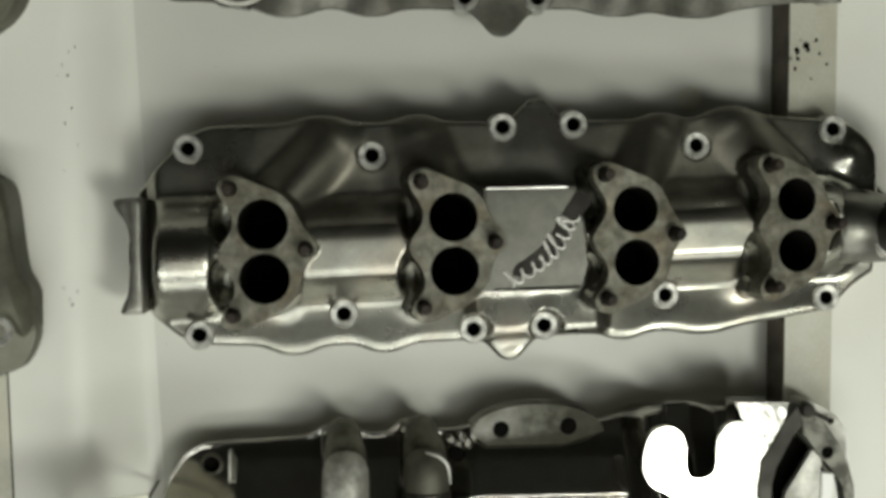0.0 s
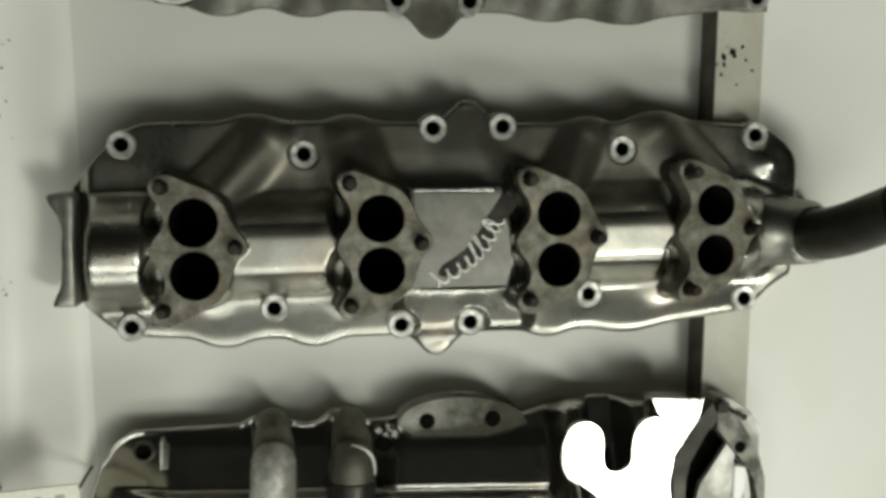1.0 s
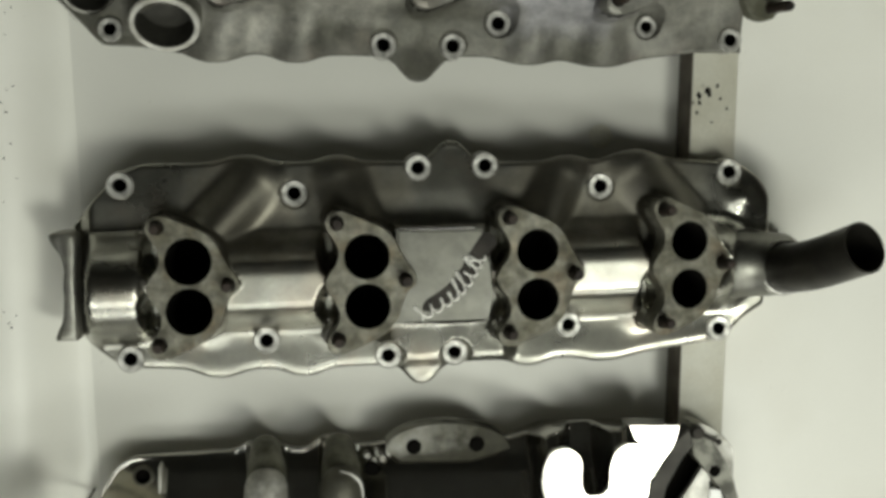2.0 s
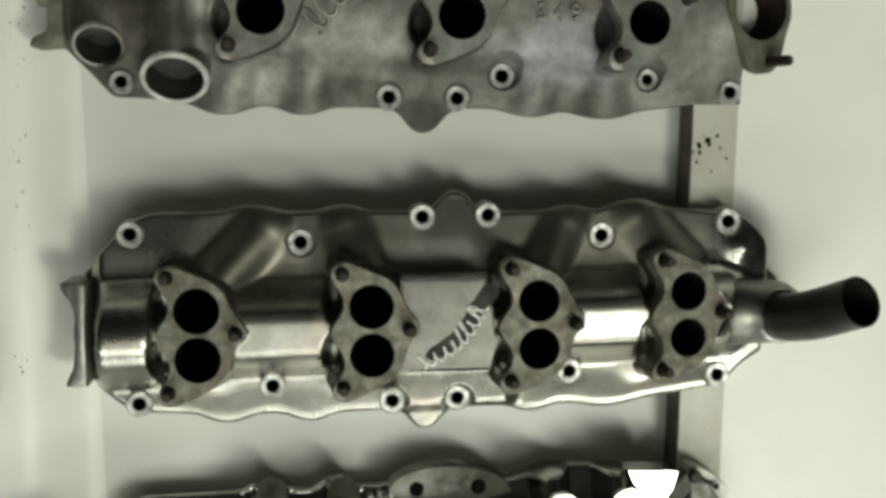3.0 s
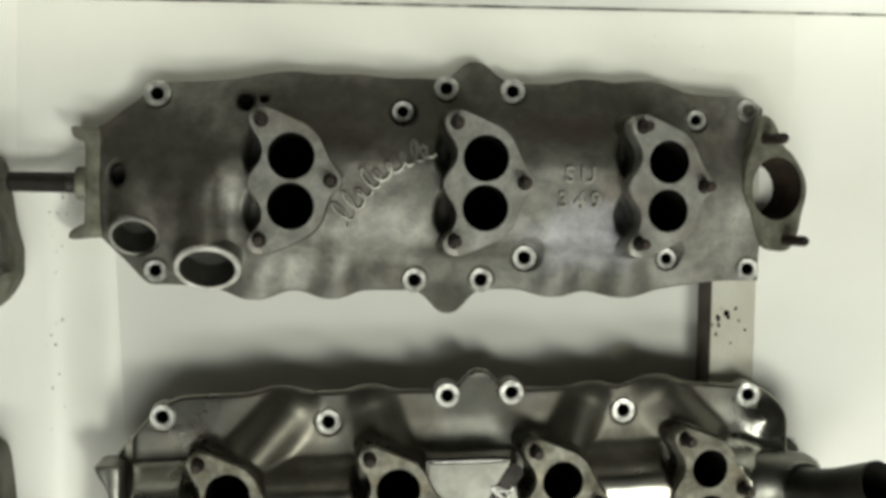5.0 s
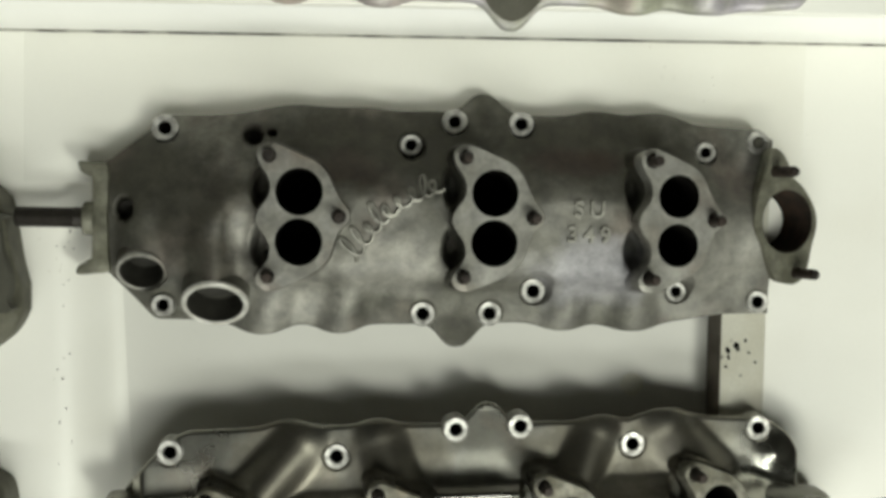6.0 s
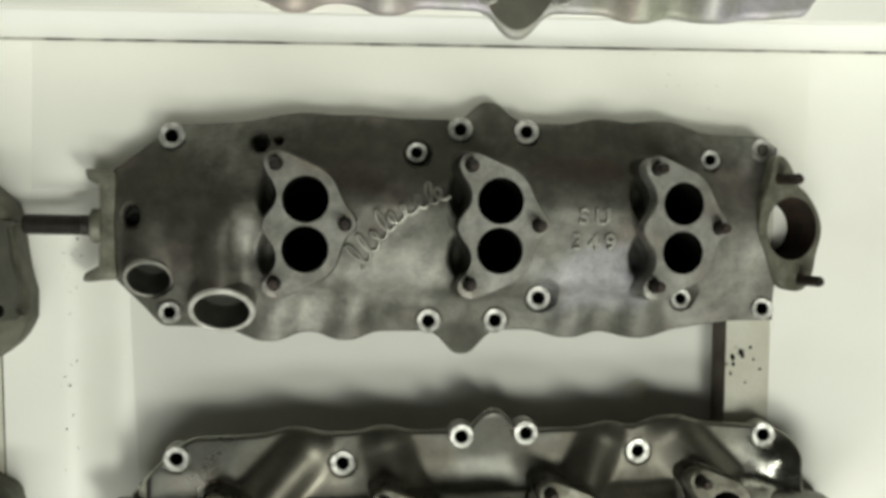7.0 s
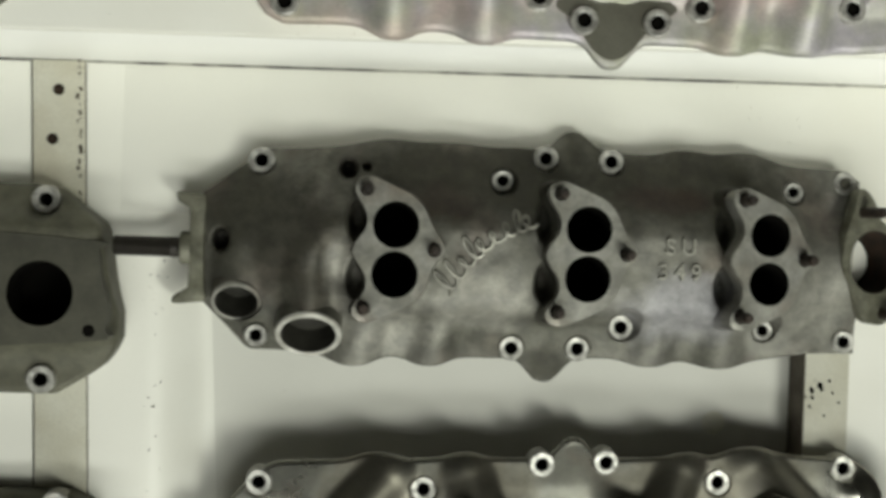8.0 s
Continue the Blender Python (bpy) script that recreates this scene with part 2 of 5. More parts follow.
def part(name, bm, mat, parent=None, label="", smooth=True, angle=35):
    """Links a bmesh, given in world metres, as one mesh object under a thing or a part."""
    me = bpy.data.meshes.new(name)
    finish(bm, smooth, angle)
    if parent is not None:
        base = parent.matrix_basis.translation.copy()
        if parent.parent is not None:
            base += parent.parent.matrix_basis.translation
        bmesh.ops.translate(bm, verts=bm.verts, vec=-base)
    bm.to_mesh(me)
    bm.free()
    me.materials.append(mat)
    ob = new(name, me)
    if parent is not None:
        ob.parent = parent
    if label:
        ob["label"] = label
    return ob


def thing(name, where, label, category, group=""):
    ob = new(name)
    ob.empty_display_size = 0.05
    ob.matrix_basis = Matrix.Translation(where)
    return tagged(ob, label, category, group)


def grid_faces(bm, rows, closed=False, wrap=False):
    """Quads between successive rows of vertices; closed: each row is a ring."""
    n = len(rows[0])
    for a, b in zip(rows[:-1], rows[1:]):
        for i in range(n if closed else n - 1):
            j = (i + 1) % n
            bm.faces.new((a[i], a[j], b[j], b[i]))


def ring(bm, pts):
    return [bm.verts.new(p) for p in pts]


def circle(cx, cy, z, r, n=28, ry=None):
    return [(cx + r * math.cos(2 * math.pi * i / n), cy + (ry or r) * math.sin(2 * math.pi * i / n), z) for i in range(n)]


def box(x0, y0, z0, x1, y1, z1, bevel=0.0, seg=2):
    bm = bmesh.new()
    bmesh.ops.create_cube(bm, size=1.0)
    bmesh.ops.scale(bm, verts=bm.verts, vec=(x1 - x0, y1 - y0, z1 - z0))
    bmesh.ops.translate(bm, verts=bm.verts, vec=((x0 + x1) / 2, (y0 + y1) / 2, (z0 + z1) / 2))
    if bevel:
        bmesh.ops.bevel(bm, geom=bm.edges[:], offset=bevel, segments=seg, affect="EDGES", profile=0.5)
    return bm


def lathe(profile, place, axis=(0, 0, 1), n=28):
    """Rings of (radius, height) turned round an axis through place."""
    bm = bmesh.new()
    turn = Vector((0, 0, 1)).rotation_difference(Vector(axis)).to_matrix().to_4x4()
    m = Matrix.Translation(place) @ turn
    rows = []
    for r, h in profile:
        rows.append([bm.verts.new(m @ Vector((r * math.cos(2 * math.pi * i / n), r * math.sin(2 * math.pi * i / n), h))) for i in range(n)])
    grid_faces(bm, rows, closed=True)
    bmesh.ops.remove_doubles(bm, verts=bm.verts, dist=1e-6)
    return bm


def sweep(points, radius, n=8, caps=True):
    """A round rod along points; radius may be a list."""
    bm = bmesh.new()
    pts = [Vector(p) for p in points]
    rows, up = [], Vector((0, 0, 1))
    for i, p in enumerate(pts):
        d = (pts[min(i + 1, len(pts) - 1)] - pts[max(i - 1, 0)]).normalized()
        side = d.cross(up)
        if side.length < 1e-4:
            side = d.cross(Vector((0, 1, 0)))
        side.normalize()
        top = side.cross(d).normalized()
        r = radius[i] if isinstance(radius, (list, tuple)) else radius
        rows.append([bm.verts.new(p + r * (math.cos(a) * side + math.sin(a) * top)) for a in (2 * math.pi * k / n for k in range(n))])
    grid_faces(bm, rows, closed=True)
    if caps:
        bm.faces.new(rows[0])
        bm.faces.new(rows[-1])
    return bm


def smooth_curve(ctrl, per=6, closed=False):
    """Catmull-Rom through 2D or 3D control points."""
    p = [np.array(c, float) for c in ctrl]
    n = len(p)
    out = []
    for i in range(n if closed else n - 1):
        a, b = p[i], p[(i + 1) % n]
        z = p[(i - 1) % n] if closed or i else a
        c = p[(i + 2) % n] if closed or i + 2 < n else b
        for k in range(per):
            t = k / per
            out.append(0.5 * (2 * a + (b - z) * t + (2 * z - 5 * a + 4 * b - c) * t * t + (3 * a - z - 3 * b + c) * t ** 3))
    if not closed:
        out.append(p[-1])
    return out


def profile_fn(ctrl, bumps):
    """A smooth edge y(x) through control points, with round scallops (centre, half width, height)."""
    cx, cy = np.array(ctrl, float).T
    fx = np.linspace(cx[0], cx[-1], 900)
    fy = np.interp(fx, cx, cy)
    k = np.hanning(25)
    pad = np.r_[np.full(12, fy[0]), fy, np.full(12, fy[-1])]
    fy = np.convolve(pad, k / k.sum(), "valid")

    def f(x):
        y = np.interp(x, fx, fy)
        for c, w, h in bumps:
            y = y + h * np.exp(-(np.abs(x - c) / w) ** 2.6)
        return y
    return f


def step(a, b, x):
    t = np.clip((x - a) / (b - a), 0, 1)
    return t * t * (3 - 2 * t)


def soft_max(hs, k=0.006):
    """Joins heights with fillets of about k."""
    out = hs[0]
    for h in hs[1:]:
        out = np.maximum(out, h) + np.maximum(k - np.abs(out - h), 0) ** 2 / (4 * k)
    return out


def ridge(X, Y, a, b, w, ha, hb):
    """A rounded runner from a to b, w to each side, ha high at a and hb at b."""
    ax, ay = a
    dx, dy = b[0] - ax, b[1] - ay
    L = math.hypot(dx, dy)
    t = ((X - ax) * dx + (Y - ay) * dy) / L / L
    off = np.abs((X - ax) * dy - (Y - ay) * dx) / L
    tc = np.clip(t, 0, 1)
    over = np.maximum(np.abs(t - 0.5) - 0.5, 0) * L
    d = np.sqrt(off ** 2 + over ** 2)
    h = ha + (hb - ha) * tc
    return np.where(d < w, (h + 0.022) * np.maximum(1 - (d / w) ** 2, 0) ** 0.75 - 0.022, -0.022)


def soften(H, cells):
    """A height field smoothed by a bell of that many cells."""
    k = np.exp(-0.5 * (np.arange(-int(3 * cells) - 1, int(3 * cells) + 2) / cells) ** 2)
    k /= k.sum()
    n = len(k) // 2
    for axis in (0, 1):
        p = np.pad(H, [(n, n) if a == axis else (0, 0) for a in (0, 1)], mode="edge")
        H = sum(w * (p[i:i + H.shape[0]] if axis == 0 else p[:, i:i + H.shape[1]]) for i, w in enumerate(k))
    return H


def cast_body(x0, x1, top, bottom, height, base, nu=520, nv=190, lip=0.004, faces=(), level=0.0, cuts=None, blur=3.0, draw=(0.98, 0.93)):
    """A casting between two edge curves with a height field on it, a rolled lip and straight skirts down to base."""
    bm = bmesh.new()
    xs = np.linspace(x0, x1, nu)
    v = np.linspace(0, 1, nv)
    X = np.repeat(xs[:, None], nv, 1)
    yt, yb = top(xs)[:, None], bottom(xs)[:, None]
    Y = yb + (yt - yb) * v
    Hh = soften(height(X, Y), blur)  # castings have no sharp inner corners
    edge = np.minimum.reduce([(Y - yb), (yt - Y), (X - x0) + 0 * Y, (x1 - X) + 0 * Y])
    e = np.clip(edge / lip, 0, 1)
    Hh = Hh - lip * (1 - np.sqrt(np.maximum(1 - (1 - e) ** 2, 0)))
    if cuts:
        Hh = cuts(X, Y, Hh)
    for fx, fy, fr in faces:  # spot faces sunk round the bolt bosses
        d = np.hypot(X - fx, Y - fy)
        sink = level - 0.0016 + 5.0 * np.maximum(d - fr - 0.0004, 0)
        Hh = np.where(d < fr + 0.012, np.minimum(Hh, sink), Hh)
        Hh = np.where(d < 0.8 * fr, level - 0.016, Hh)
    vs = [[bm.verts.new((X[i, j], Y[i, j], BOLT + Hh[i, j])) for j in range(nv)] for i in range(nu)]
    grid_faces(bm, vs)
    rim = [vs[i][0] for i in range(nu)] + vs[-1][1:] + [vs[i][-1] for i in range(nu - 2, -1, -1)] + vs[0][-2:0:-1]
    mx, my = (x0 + x1) / 2, float((yt.mean() + yb.mean()) / 2)
    low = [bm.verts.new((mx + (q.co.x - mx) * draw[0], my + (q.co.y - my) * draw[1], base)) for q in rim]  # the sides draw in towards the foot
    for i in range(len(rim)):
        j = (i + 1) % len(rim)
        bm.faces.new((rim[i], rim[j], low[j], low[i]))
    bm.faces.new(low)
    return bm


def bolt_boss(parent, x, y, h=0.0, r=0.0098, hole=0.0047, depth=0.014, mat=None, label="", deep=0.013):
    """A spot-faced ring round a bolt hole, standing a little proud of the casting."""
    z = BOLT + h
    bm = lathe([(hole, -depth), (hole, -0.0008), (hole + 0.0008, 0.0), (r - 0.0012, 0.0002), (r, -0.0012), (r + 0.0006, -depth)], (x, y, z), n=26)
    b = part("bolt_boss", bm, mat or M_RING, parent, label)
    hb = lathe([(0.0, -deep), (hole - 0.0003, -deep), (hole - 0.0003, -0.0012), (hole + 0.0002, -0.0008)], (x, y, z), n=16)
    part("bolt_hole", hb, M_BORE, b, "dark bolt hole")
    return b


PAD_OUTLINE = [(-76, 112), (-68, 127), (-48, 132), (-26, 125), (4, 112), (30, 100), (50, 80), (62, 56), (74, 34), (90, 12), (90, -7), (74, -22),
               (64, -46), (54, -76), (30, -100), (0, -116), (-26, -127), (-48, -134), (-68, -130), (-77, -116), (-70, -98), (-56, -80), (-52, -60),
               (-58, -40), (-71, -22), (-78, -3), (-70, 16), (-57, 34), (-52, 54), (-58, 75), (-70, 93)]
PAD_STUDS = ((-54, 109), (-55, -107), (71, 2))
PAD_SHAPE = np.array(smooth_curve(PAD_OUTLINE, 3, True))


def pad_distance(X, Y, cx, cy, scale, turn=0.0):
    """Metres from the edge of a carburettor pad, negative under the pad."""
    c, n = math.cos(radians(turn)), math.sin(radians(turn))
    u, v = ((X - cx) * c + (Y - cy) * n) / scale, (-(X - cx) * n + (Y - cy) * c) / scale
    inside, best = np.zeros(X.shape, bool), np.full(X.shape, 1e9)
    for (x1, y1), (x2, y2) in zip(PAD_SHAPE, np.roll(PAD_SHAPE, -1, 0)):
        if y1 != y2:
            inside ^= ((y1 > v) != (y2 > v)) & (u < (x2 - x1) * (v - y1) / (y2 - y1) + x1)
        k = np.clip(((u - x1) * (x2 - x1) + (v - y1) * (y2 - y1)) / ((x2 - x1) ** 2 + (y2 - y1) ** 2), 0, 1)
        best = np.minimum(best, (u - x1 - k * (x2 - x1)) ** 2 + (v - y1 - k * (y2 - y1)) ** 2)
    return np.sqrt(best) * scale * np.where(inside, -1, 1)


def pedestal(X, Y, h, cx, cy, scale, turn, top, tilt=0.0, flare=(0.0025, 0.006), scoop=1.0, floor=0.002, reach=(0.0086, 0.0152)):
    """The casting under a carburettor pad: two scoops beside its lobes, a flared foot all round it and open bores."""
    near = (np.abs(X - cx) < 0.075) & (np.abs(Y - cy) < 0.085)
    x, y, g = X[near], Y[near], h[near]
    for sy in (1, -1):
        d = ((x - cx + 68 * scale) / reach[0]) ** 2 + ((y - cy - sy * 55 * scale) / reach[1]) ** 2
        m = scoop * np.exp(-d ** 2.4)
        g = g * (1 - m) + np.minimum(g, floor) * m
    d = pad_distance(x, y, cx, cy, scale, turn)
    face = top - (x - cx) * math.sin(radians(tilt))
    wide = flare[0] + flare[1] * np.clip((x - cx) / 0.025, 0, 1)
    foot = face - 0.004 - 0.085 * (1 - np.exp(-np.maximum(d, 0) / (1.6 * wide)))
    g = np.where(d > 0, soft_max([g, foot], 0.002), g)
    g = np.where(d < 0.0012, np.minimum(g, face - 0.0025), g)
    g = np.where(d < -0.001, np.minimum(g, face - 0.011), g)
    for sy in (1, -1):
        g = np.where((d < 0) & (np.hypot(x - cx, y - cy - sy * 0.018) < 0.0195), -0.0225, g)
    out = h.copy()
    out[near] = g
    return out


def carburetor_pad(parent, cx, cy, h, mat, spacing=0.0362, r=0.0163, scale=0.000385, tilt=(0, 0), turn=0.0, bore_floor=0.064, stud=0.010):
    """A three-bolt carburettor flange with two throttle bores and three rusty studs in their holes."""
    bm = bmesh.new()
    rot = Euler((radians(tilt[0]), radians(tilt[1]), radians(turn))).to_matrix().to_4x4()
    m = Matrix.Translation((cx, cy, BOLT + h)) @ rot
    out = [Vector((p[0] * scale, p[1] * scale, 0)) for p in PAD_SHAPE]
    edges = []

    def loop(pts):
        vs = [bm.verts.new(m @ Vector(p)) for p in pts]
        edges.extend(bm.edges.new((vs[i], vs[(i + 1) % len(vs)])) for i in range(len(vs)))
        return vs

    rimv = loop([p * 0.985 for p in out])
    for sy in (1, -1):
        loop(circle(0, sy * spacing / 2, 0, r, 36))
    for sx, sy in PAD_STUDS:
        loop(circle(sx * scale, sy * scale, 0, 0.0052, 16))
    bmesh.ops.triangle_fill(bm, edges=edges, use_beauty=True, use_dissolve=False)
    mid = ring(bm, [m @ Vector((p.x, p.y, -0.0010)) for p in out])
    low = ring(bm, [m @ Vector((p.x * 0.985, p.y * 0.985, -0.016)) for p in out])
    grid_faces(bm, [rimv, mid, low], closed=True)
    pad = part("carburetor_pad", bm, mat, parent, "", angle=50)
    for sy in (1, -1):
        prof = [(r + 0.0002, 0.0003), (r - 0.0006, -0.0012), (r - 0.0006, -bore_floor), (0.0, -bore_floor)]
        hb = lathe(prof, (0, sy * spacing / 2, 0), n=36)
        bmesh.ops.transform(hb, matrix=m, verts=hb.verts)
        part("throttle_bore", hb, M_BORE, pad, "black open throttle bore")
    for sx, sy in PAD_STUDS:
        place = m @ Matrix.Translation((sx * scale, sy * scale, 0))
        hb = lathe([(0.0056, 0.0002), (0.0051, -0.0012), (0.0049, -0.010), (0.0, -0.010)], (0, 0, 0), n=16)
        bmesh.ops.transform(hb, matrix=place, verts=hb.verts)
        hole = part("stud_hole", hb, M_HOLE, pad, "rusty stud hole")
        if stud:
            prof = [(0.0042, -0.009)] + [(0.0042 if k % 2 else 0.0038, -0.009 + (stud + 0.007) * k / 12) for k in range(1, 13)] + [(0.0030, stud), (0.0, stud + 0.0004)]
            sb = lathe(prof, (0, 0, 0), n=14)
            bmesh.ops.transform(sb, matrix=place, verts=sb.verts)
            part("stud", sb, M_STUD, pad, "rusty threaded stud")
    return pad


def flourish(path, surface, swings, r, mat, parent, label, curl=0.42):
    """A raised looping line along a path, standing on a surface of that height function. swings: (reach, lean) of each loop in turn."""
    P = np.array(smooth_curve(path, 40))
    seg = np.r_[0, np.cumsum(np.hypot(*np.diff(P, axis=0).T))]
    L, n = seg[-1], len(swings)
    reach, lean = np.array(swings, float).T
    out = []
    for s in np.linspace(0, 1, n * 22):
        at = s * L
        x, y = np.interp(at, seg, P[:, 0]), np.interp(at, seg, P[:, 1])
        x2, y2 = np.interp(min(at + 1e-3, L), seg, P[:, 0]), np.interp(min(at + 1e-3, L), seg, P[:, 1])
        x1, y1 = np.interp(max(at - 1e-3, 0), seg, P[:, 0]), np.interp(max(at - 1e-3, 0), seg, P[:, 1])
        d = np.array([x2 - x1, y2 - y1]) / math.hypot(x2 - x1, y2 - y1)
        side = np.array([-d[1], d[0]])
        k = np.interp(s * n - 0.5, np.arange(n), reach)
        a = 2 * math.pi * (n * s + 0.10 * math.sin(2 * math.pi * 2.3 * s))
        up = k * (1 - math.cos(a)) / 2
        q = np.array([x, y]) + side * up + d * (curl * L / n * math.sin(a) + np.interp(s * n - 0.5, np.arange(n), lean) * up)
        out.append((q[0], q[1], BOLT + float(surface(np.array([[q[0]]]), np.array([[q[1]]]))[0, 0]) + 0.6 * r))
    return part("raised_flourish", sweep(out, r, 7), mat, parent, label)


# ---------------------------------------------------------------- the room
def slab(name, x0, y0, z0, x1, y1, z1, mat, label, category, bevel=0.0):
    return tagged(part(name, box(x0, y0, z0, x1, y1, z1, bevel), mat), label, category, kind="structure")


PANEL = BOLT - 0.056
FRAME = BOLT - 0.0262
STRIP = BOLT - 0.023
TIER = BOLT + 0.070
slab("floor", -3.2, -3.2, -0.1, 3.2, 3.2, 0.0, M_FLOOR, "grey concrete floor under the display", "floor")
slab("ceiling", -3.2, -3.2, 3.2, 3.2, 3.2, 3.3, M_CEIL, "plain grey ceiling of the room", "ceiling")
slab("wall_north", -3.2, 3.2, 0, 3.2, 3.3, 3.2, M_WALL, "plain grey painted wall", "wall")
slab("wall_south", -3.2, -3.3, 0, 3.2, -3.2, 3.2, M_WALL, "plain grey painted wall", "wall")
slab("wall_east", 3.2, -3.2, 0, 3.3, 3.2, 3.2, M_WALL, "plain grey painted wall", "wall")
slab("wall_west", -3.3, -3.2, 0, -3.2, 3.2, 3.2, M_WALL, "plain grey painted wall", "wall")

# the stepped white display stand: a low tier, its upright front and an upper tier
stand = thing("display_stand", (0, 0, 0), "white painted stepped display stand with worn boards", "display stand")
part("base", box(-1.15, -0.75, 0.0, 1.15, 0.95, PANEL - 0.018), M_PLINTH, stand)
part("lower_board", box(-1.2, -0.8, PANEL - 0.018, 1.2, 0.2400, PANEL, 0.001), M_SHADED_BOARD, stand, "white painted board with rust specks")
riser = box(-1.2, 0.0, FRAME + 0.0016, 1.2, 0.016, TIER - 0.012, 0.001)
lean = Matrix.Identity(3)
lean[1][2] = 0.13  # the front leans back a little
bmesh.ops.transform(riser, verts=riser.verts, matrix=Matrix.Translation((0, 0.2215, PANEL)) @ Matrix.Rotation(radians(0.9), 4, "Z") @ lean.to_4x4() @ Matrix.Translation((0, 0, -PANEL)))
part("riser_board", riser, M_WHITE, stand, "white upright front board, painted paler for the light on it")
# added dark strip: contact shade along the foot of the riser
joint = box(-1.2, -0.0013, FRAME - 0.001, 1.2, 0.002, FRAME + 0.0015)
bmesh.ops.transform(joint, verts=joint.verts, matrix=Matrix.Translation((0, 0.2215, PANEL)) @ Matrix.Rotation(radians(0.9), 4, "Z") @ lean.to_4x4() @ Matrix.Translation((0, 0, -PANEL)))
part("joint", joint, M_JOINT_SHADE, stand, "thin dark strip painted for the shade in the joint under the upright board", smooth=False)
upper = box(-1.2, -0.0015, TIER - 0.012, 1.2, 0.70, TIER, 0.0015)
bmesh.ops.rotate(upper, verts=upper.verts, cent=(0, 0, 0), matrix=Matrix.Rotation(radians(0.9), 3, "Z"))
bmesh.ops.translate(upper, verts=upper.verts, vec=(0, 0.2345, 0))
part("upper_board", upper, M_PANEL, stand)


def frame_board(x0, x1, slope0, slope1, y0, y1, label, near0=0.0, near1=0.0):
    """A raised white board along the stand with a long bevel down to the board below on one side."""
    bm = bmesh.new()
    rows = []
    x0_far, x1_far = x0, x1
    for y, k in ((y0, 1.0), (y1, 0.0)):
        x0, x1 = x0_far + near0 * k, x1_far + near1 * k
        s0, s1 = x0 - slope0 * (0.6 + 0.4 * k), x1 + slope1 * (0.45 + 0.55 * k)
        run = [(x1 + (s1 - x1) * k / 12, FRAME + (PANEL - FRAME) * float(step(0, 1, k / 12)) ** 1.15) for k in range(13)] if slope1 > 0.01 else [(x1, FRAME), (s1, PANEL)]
        rows.append(ring(bm, [(s0, y, PANEL), (x0, y, FRAME)] + [(x, y, z) for x, z in run]))
    grid_faces(bm, rows, closed=True)
    bm.faces.new(rows[0]), bm.faces.new(rows[1])
    for x, offset in ((x0, 0.0008),):
        bmesh.ops.bevel(bm, geom=[e for e in bm.edges if abs(e.verts[0].co.y - e.verts[1].co.y) > 0.1 and e.verts[0].co.z > PANEL + 0.001 and abs(e.verts[0].co.x - x) < 0.0001], offset=offset, segments=6, affect="EDGES")
    return part("raised_board", bm, M_PANEL, stand, label)


frame_board(-0.3935, -0.345, 0.0, 0.085, -0.76, 0.2300, "white raised board with rust specks", 0.0345, 0.010)
frame_board(-1.14, -0.4350, 0.0, 0.001, -0.76, 0.2178, "white raised board beside the strip", 0.0, 0.0340)
frame_board(0.2227, 0.95, 0.0, 0.030, -0.76, 0.2300, "white raised board")
part("raised_board", box(-0.3640, 0.105, PANEL, 0.2500, 0.2300, FRAME + 0.0002, 0.0004), M_PANEL, stand, "white raised cross board")


def support_strip(x0, x1, y0, y1, label):
    s = thing("support_strip", ((x0 + x1) / 2, (y0 + y1) / 2, PANEL), label, "wooden strip", "strips under the castings")
    part("batten", box(x0, y0, PANEL, x1, y1, STRIP - 0.0006, 0.0008), M_WOOD, s, "wooden edge, painted dark for its shaded side")
    part("face", box(x0 + 0.0004, y0, STRIP - 0.0006, x1, y1, STRIP, 0.0002), M_STRIP, s, "worn cream paint with dark chips")
    return s


strip_r = support_strip(0.1852, 0.2222, -0.74, 0.1045, "worn cream painted wooden strip with dark paint chips")
TURN = radians(2.0)


def unturned(x, y):
    """Where a place on the turned strip lies before the strip is turned."""
    p = Matrix.Rotation(-TURN, 2) @ Vector((x + 0.3966, y + 0.2607))
    return p.x - 0.3966, p.y - 0.2607


strip_l = support_strip(-0.4163, -0.3769, -0.74, 0.2186, "worn cream painted wooden strip with two screw holes")
for x, y in ((-0.4125, 0.196), (-0.4160, 0.158), (-0.4165, -0.30)):
    part("screw_hole", lathe([(0.0, 0.0002), (0.0032, 0.0002), (0.0042, 0.0004), (0.0044, 0.0)], (*unturned(x, y), STRIP + 0.0002), n=14), M_HOLE, strip_l, "rusty countersunk screw hole")
rnd = random.Random(4)
for x, y, r in ((0.1915, -0.0205, 0.0022), (0.1985, -0.0165, 0.0026), (0.1997, -0.020, 0.0018), (0.192, -0.026, 0.0016), (0.206, -0.013, 0.0014), (0.2145, -0.030, 0.0012), (0.190, -0.034, 0.0014), (0.209, -0.0225, 0.0010), (0.2025, -0.041, 0.0009)):
    pts = [(x + r * rnd.uniform(0.6, 1.3) * math.cos(a), y + r * rnd.uniform(0.6, 1.6) * math.sin(a), STRIP + 0.0003) for a in (k * math.pi / 5 for k in range(10))]
    bm = bmesh.new()
    top = ring(bm, pts)
    bm.faces.new(top)
    low = ring(bm, [(p[0], p[1], STRIP - 0.0004) for p in pts])
    grid_faces(bm, [top, low], closed=True)
    part("paint_chip", bm, M_BORE, strip_r, "dark chip in the paint")
